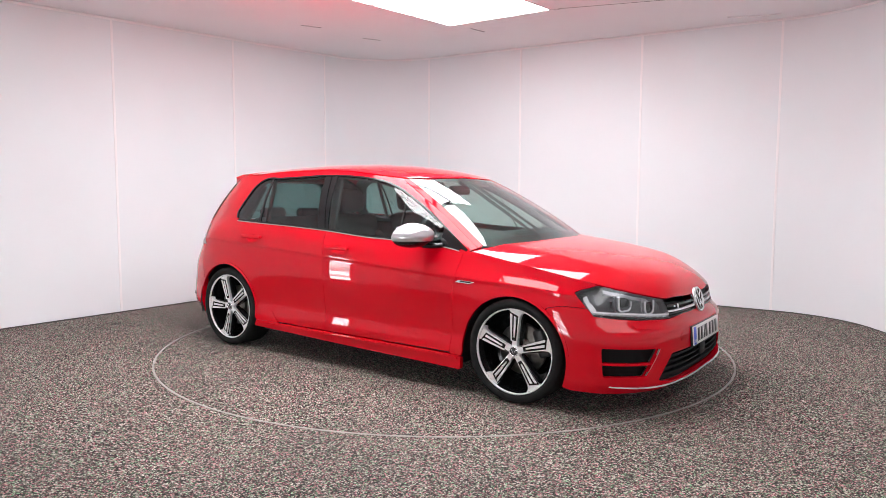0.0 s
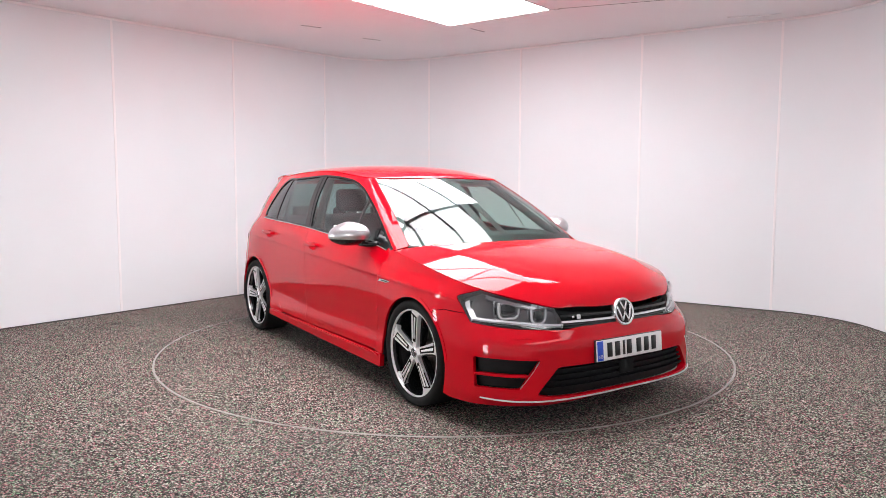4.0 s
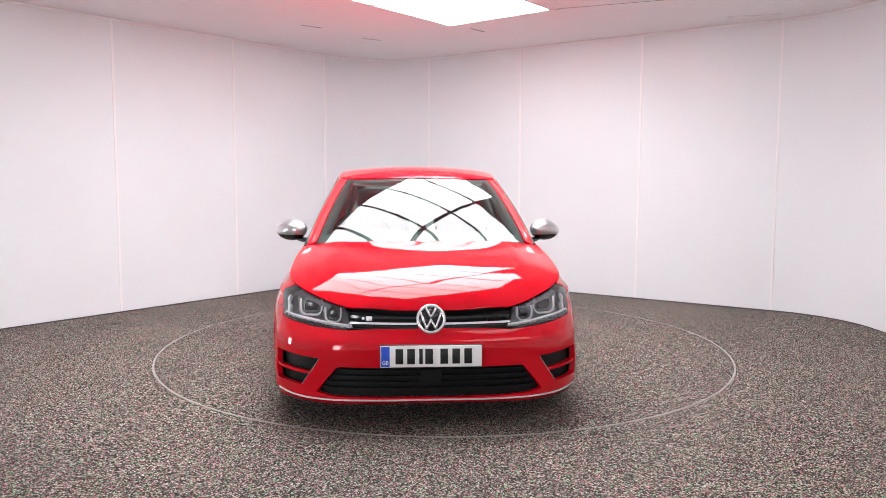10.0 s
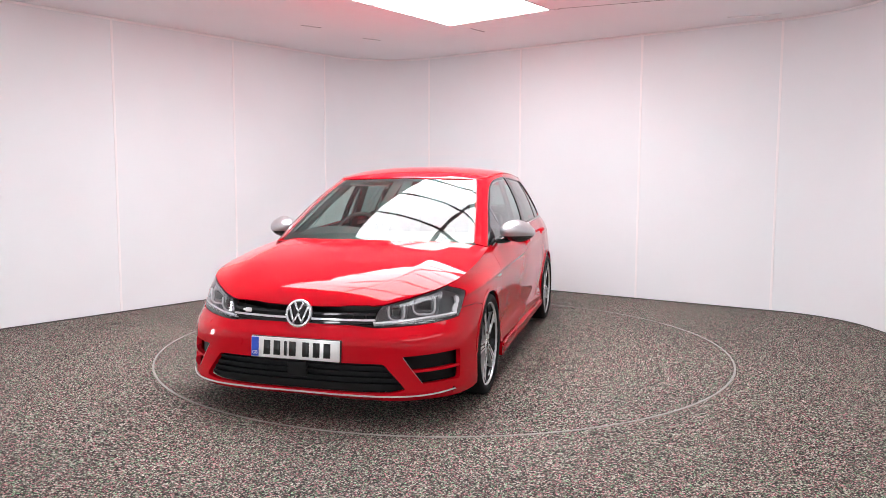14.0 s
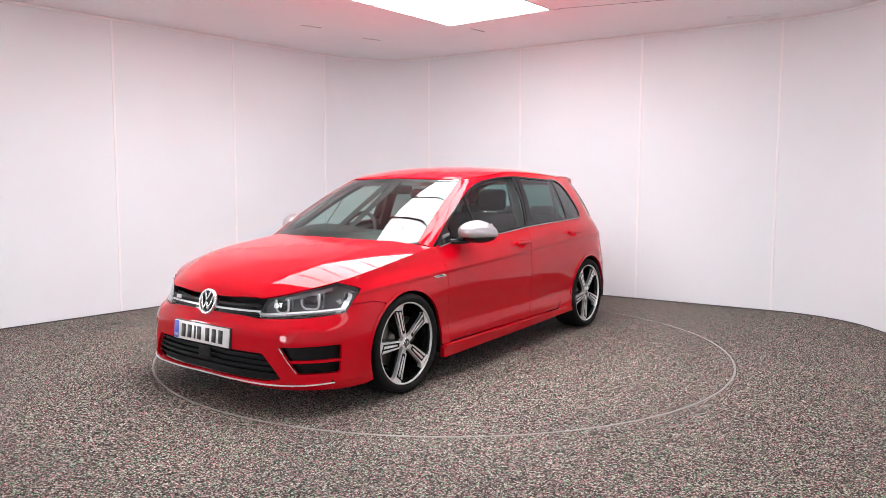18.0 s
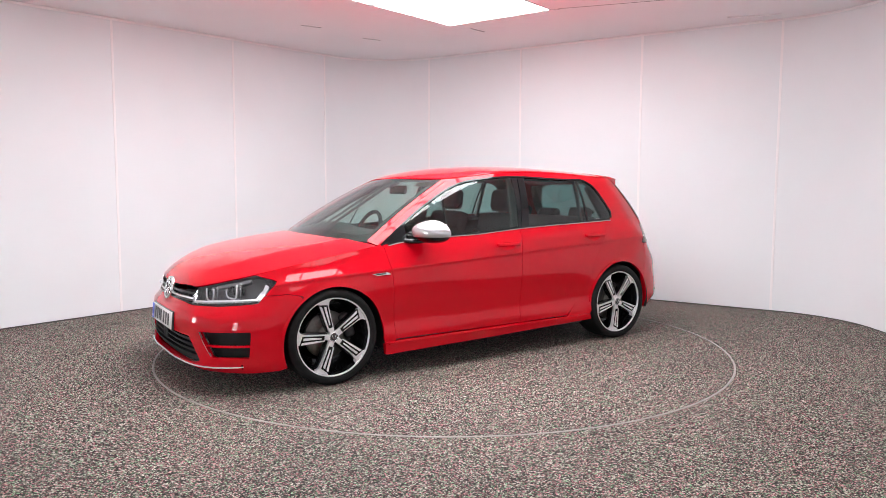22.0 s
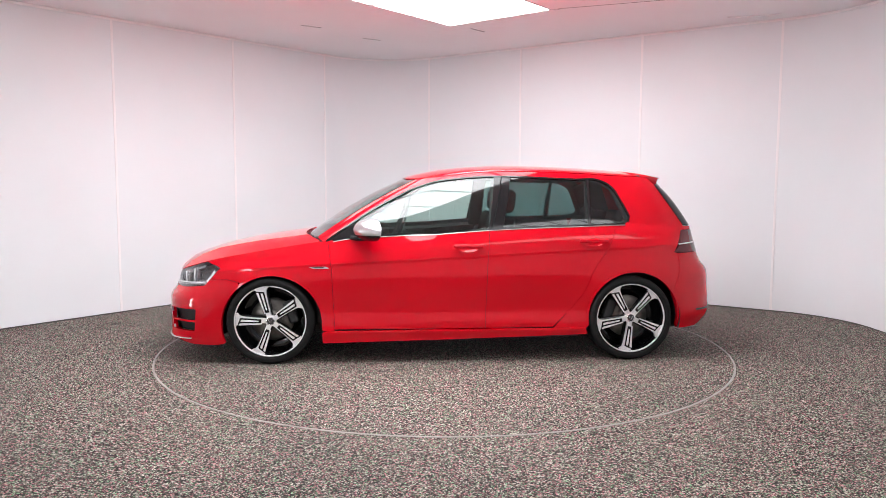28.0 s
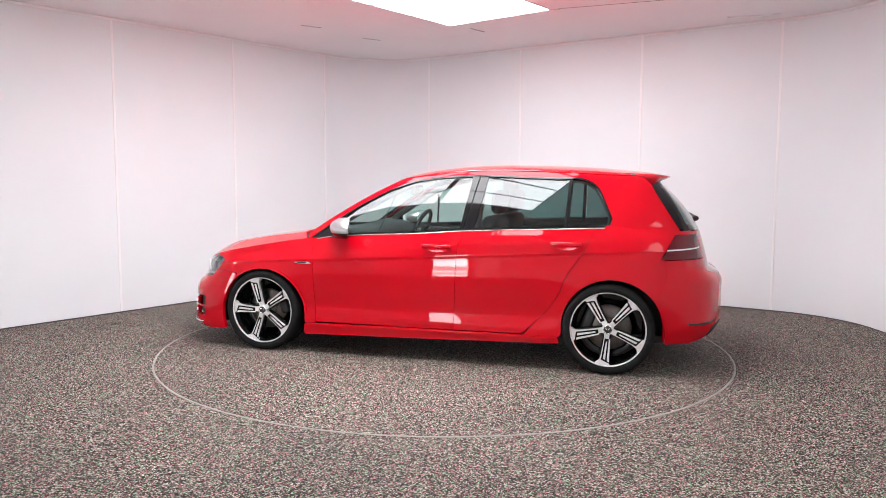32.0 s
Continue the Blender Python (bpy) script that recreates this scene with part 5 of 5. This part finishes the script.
def build_mirrors():
    for s, door in ((1, FRONT_DOORS[0]), (-1, FRONT_DOORS[1])):
        def shell(z_lo, z_hi, grow):
            """A swept-back pod: full at its inner leading edge, drawn out low towards its outer end."""
            bm = bmesh.new()
            bmesh.ops.create_uvsphere(bm, u_segments=40, v_segments=24, radius=1.0)
            for v in bm.verts:
                x, y, z = v.co
                z2 = z * (.076 if z > 0 else .084) * (1 - .16 * max(0, y)) - .016 * max(0, y)
                v.co = (x * .122 - .054 * y, y * .117, z2)
            bmesh.ops.scale(bm, vec=(grow, grow, grow), verts=bm.verts)
            for co, no in (((-.030, 0, 0), (1, .34, .10)), ((0, 0, z_lo), (0, 0, 1)), ((0, 0, z_hi), (0, 0, -1))):
                r = bmesh.ops.bisect_plane(bm, geom=bm.verts[:] + bm.edges[:] + bm.faces[:], plane_co=co, plane_no=[-c for c in no], clear_outer=True)
                cut = [e for e in r["geom_cut"] if isinstance(e, bmesh.types.BMEdge)]
                bmesh.ops.contextual_create(bm, geom=cut)
            return bm
        base = pose(.588, s * .924, .972) @ Matrix.Diagonal((1, s, 1, 1))
        def put(bm, nm, mat, parent, label=""):
            bmesh.ops.transform(bm, matrix=base, verts=bm.verts)
            me = bm_mesh(bm, nm, mat)
            me.set_sharp_from_angle(angle=radians(40))
            return part(nm, me, parent, label)
        put(shell(-.036, .2, 1.0), "mirror_cap", M_SATIN, door, "satin silver door mirror cap")
        put(shell(-.2, -.040, .985), "mirror_housing", M_GLOSSBLACK, door, "black lower mirror housing")
        put(shell(-.040, -.036, .97), "mirror_line", M_BLACK, door)
        part("mirror_glass", box_mesh("mirror_glass", base @ pose(-.033, 0, .004, 0, 0, 19), (.004, .165, .095), M_CHROME, .02), door, "mirror glass")
        arm = [(.60, s * .885, .912), (.655, s * .850, .902), (.71, s * .815, .902), (.745, s * .790, .908)]
        part("mirror_arm", tube_mesh("mirror_arm", smooth_line(arm, 4), 0.020, M_GLOSSBLACK, 12, flat=.85), door, "black mirror arm")


def seat_mesh(name, m, size, bevel, material):
    return box_mesh(name, m, size, material, bevel, 4)


def build_cabin():
    """What shows through the glass."""
    part("cabin_floor", box_mesh("cabin_floor", pose(-.35, 0, .235), (2.75, 1.44, .05), M_TRIMDARK, .01), CAR, "dark cabin floor")
    part("underbody", box_mesh("underbody", pose(.08, 0, .185), (3.5, 1.04, .05), M_BLACK, .01), CAR, "black underbody")
    for s in (1, -1):
        part("sill_floor", box_mesh("sill_floor", pose(-.01, s * .67, .195), (1.86, .34, .05), M_BLACK, .01), CAR)
    # Unseen box, added to keep light from leaking through under the bonnet.
    part("bonnet_light_block", box_mesh("bonnet_light_block", pose(1.42, 0, .44), (.95, .98, .50), M_BLACK, .05), CAR, "dark box added under the bonnet to stop light leaking")
    part("bulkhead", box_mesh("bulkhead", pose(.985, 0, .56), (.05, 1.42, .60), M_BLACK, .01), CAR)
    card = [(.85, .30), (.88, .67), (.90, .855)] + [(x, z - .012) for x, z in smooth_part(BELT, 4)] + [(-1.24, .98), (-1.3, .70), (-.95, .66), (-.75, .30)]
    both("door_card", SKIN_SIDE, card, M_TRIMDARK, (CAR, CAR), offset=-.075, flange=-.06, step=.08, label="dark inner door lining")
    dlo = smooth_part(DLO_LOW, 3)[:-1] + [(-1.305, 1.03)] + smooth_part(DLO_TOP, 3)[:-1]
    cx, cz = -.3, 1.12
    hole = [(cx + (x - cx) * .985, cz + (z - cz) * .95) for x, z in dlo]
    ring = [(cx + (x - cx) * 1.10, cz + (z - cz) * 1.16 - .0) for x, z in dlo]
    ring = [(min(x, .93), min(max(z, .90 + max(0, -x) * .06), 1.375)) for x, z in ring]
    both("pillar_trim", SKIN_CABIN, dense(ring, .03), M_LINER2, (CAR, CAR), holes=[hole], offset=-.028, flange=0, step=.06, label="grey cabin pillar lining")
    for s in (1, -1):
        m = pose(-.345, s * .668, 1.14, s * 18, -4, 0)
        part("centre_pillar", box_mesh("centre_pillar", m, (.12, .03, .46), M_TRIMDARK, .012), CAR, "dark centre pillar lining")
        part("rear_pillar", box_mesh("rear_pillar", pose(-1.42, s * .60, 1.16, s * 16, 24, 0), (.26, .04, .38), M_TRIMDARK, .015), CAR, "dark rear pillar lining")
        part("window_post", box_mesh("window_post", pose(-1.025, s * .672, 1.16, s * 18, -3, 0), (.03, .025, .38), M_TRIMDARK, .008), CAR)
        post = [(.900, s * .690, .895), (.755, s * .645, .985), (.505, s * .590, 1.135), (.315, s * .548, 1.240), (.17, s * .535, 1.300)]
        part("front_pillar", tube_mesh("front_pillar", smooth_line(post, 4), .027, M_TRIMDARK, 10), CAR, "dark windscreen pillar lining")
    # dashboard
    v, f = [], []
    prof = [(1.10, .89), (.90, .945), (.74, .960), (.62, .945), (.565, .88), (.60, .74), (.66, .60), (.95, .50), (1.10, .60)]
    ys = np.linspace(-.735, .735, 25)
    for y in ys:
        hump = .030 * math.exp(-((y + .37) / .20) ** 2)
        for j, (x, z) in enumerate(prof):
            e = max(0.0, abs(y) - .6) / .135
            v.append((x - .03 * e * (j < 5) + .10 * abs(y) ** 2 * (-1 if j < 2 else 0), y, z - .02 * e + (hump if 1 < j < 5 else 0)))
    n = len(prof)
    for i in range(len(ys) - 1):
        f += [(i * n + j, i * n + (j + 1) % n, (i + 1) * n + (j + 1) % n, (i + 1) * n + j) for j in range(n)]
    bm = bmesh.new()
    bm.from_mesh(mesh_from("dashboard", v, f))
    dash = part("dashboard", bm_mesh(bm, "dashboard", M_TRIMDARK), CAR, "dark grey dashboard")
    part("centre_stack", box_mesh("centre_stack", pose(.58, 0, .72, 0, 18, 0), (.05, .24, .30), M_GLOSSBLACK, .015), dash, "gloss black centre console")
    part("tunnel", box_mesh("tunnel", pose(.15, 0, .42), (.85, .22, .26), M_TRIMDARK, .04), CAR, "dark centre tunnel")
    # steering wheel on the car's right
    m = pose(.41, -.37, .895, 0, 66, 0)
    ringp = [m @ Vector((.182 * math.cos(a), .182 * math.sin(a), 0)) for a in np.linspace(0, math.tau, 48, endpoint=False)]
    sw = part("steering_wheel", tube_mesh("steering_wheel", ringp, .0165, M_TRIMDARK, 12, closed=True), CAR, "black steering wheel")
    part("boss", box_mesh("boss", m @ pose(0, 0, -.02), (.13, .16, .05), M_TRIMDARK, .02), sw)
    for a in (90, 270, 0):
        part("wheel_spoke", box_mesh("wheel_spoke", m @ pose(0, 0, -.008, 0, 0, a) @ pose(.115, 0, 0), (.13, .035, .018), M_SATIN, .006), sw)
    part("column", tube_mesh("column", [m @ Vector((0, 0, -.02)), m @ Vector((0, 0, -.30))], .035, M_TRIMDARK, 12), sw)
    # inner mirror
    rm = part("inner_mirror", box_mesh("inner_mirror", pose(.325, 0, 1.252, 0, -12, 0), (.035, .24, .070), M_BLACK, .016), CAR, "black inner mirror")
    part("mirror_foot", box_mesh("mirror_foot", pose(.372, 0, 1.293, 0, 30, 0), (.09, .06, .030), M_BLACK, .012), rm)
    for s in (1, -1):
        part("sun_visor", box_mesh("sun_visor", pose(.20, s * .33, 1.315, 0, 24, 0), (.16, .34, .014), M_LINER, .006), CAR, "grey folded sun visor")
    # seats
    for s in (1, -1):
        y = s * .37
        seat = part("front_seat", seat_mesh("front_seat", pose(-.06, y, .42, 0, -6, 0), (.52, .50, .16), .05, M_CLOTH), CAR, "dark cloth front seat")
        part("backrest", seat_mesh("backrest", pose(-.375, y, .755, 0, -14, 0), (.13, .48, .62), .05, M_CLOTH), seat)
        for k in (1, -1):
            part("bolster", seat_mesh("bolster", pose(-.325, y + k * .205, .70, 0, -14, k * 14), (.13, .09, .46), .04, M_CLOTH), seat)
            part("headrest_post", tube_mesh("headrest_post", [(-.445, y + k * .05, 1.02), (-.468, y + k * .05, 1.13)], .007, M_CHROME, 8), seat)
        part("headrest", seat_mesh("headrest", pose(-.468, y, 1.165, 0, -8, 0), (.10, .265, .185), .048, M_CLOTH), seat)
    bench = part("rear_seat", seat_mesh("rear_seat", pose(-.92, 0, .42, 0, -6, 0), (.50, 1.28, .18), .06, M_CLOTH), CAR, "dark cloth rear bench")
    part("backrest", seat_mesh("backrest", pose(-1.225, 0, .745, 0, -20, 0), (.15, 1.28, .56), .05, M_CLOTH), bench)
    for y in (-.40, .0, .40):
        part("headrest", seat_mesh("headrest", pose(-1.325, y, 1.035, 0, -14, 0), (.085, .25, .13 if y else .10), .04, M_CLOTH), bench)
    part("parcel_shelf", box_mesh("parcel_shelf", pose(-1.56, 0, .955), (.44, 1.06, .02), M_TRIMDARK, .006), CAR, "dark parcel shelf")
    part("boot_floor", box_mesh("boot_floor", pose(-1.62, 0, .42), (.55, .98, .04), M_TRIMDARK, .01), CAR)
    part("tail_lining", box_mesh("tail_lining", pose(-1.88, 0, .68), (.04, 1.1, .52), M_TRIMDARK, .01), CAR)
    # wipers
    for y0, y1 in ((-.50, .06), (.12, .60)):
        pts = []
        for k in range(9):
            y = y0 + (y1 - y0) * k / 8
            p, nrm = top(SKIN_CABIN)(1.124 - .22 * y * y - .012 * k / 8, y)
            pts.append(p - nrm * .002)
        wp = part("wiper", tube_mesh("wiper", pts, .006, M_BLACK, 8), CAR, "black windscreen wiper")
        part("wiper_arm", tube_mesh("wiper_arm", [pts[1] + Vector((.04, -.02, -.014)), pts[3] + Vector((.012, 0, .004)), pts[5] + Vector((0, 0, .006))], [.011, .008, .005], M_BLACK, 8), wp)


M_LINER2 = simple("grey_pillar_cloth", (0.10, 0.095, 0.092), 0.85, vary=0.08, scale=30)
build_wheels()
build_mirrors()
build_cabin()


# ---------- the turntable carries the car round at five degrees a second ----------
PIVOT = Vector((0.0219, 0.2231, 0.0))


def heading(t):
    return -35.767 - 5.0023 * t


def motions():
    car_rows, deck_rows = [], []
    for k in range(0, 33):
        spin = pose(0, 0, 0, 0, 0, heading(k))
        car_rows.append((float(k), spin @ Matrix.Translation(-PIVOT)))
        deck_rows.append((float(k), pose(0, 0, 0, 0, 0, heading(k))))
    walk(CAR, car_rows)
    walk(TURNTABLE, deck_rows)


motions()
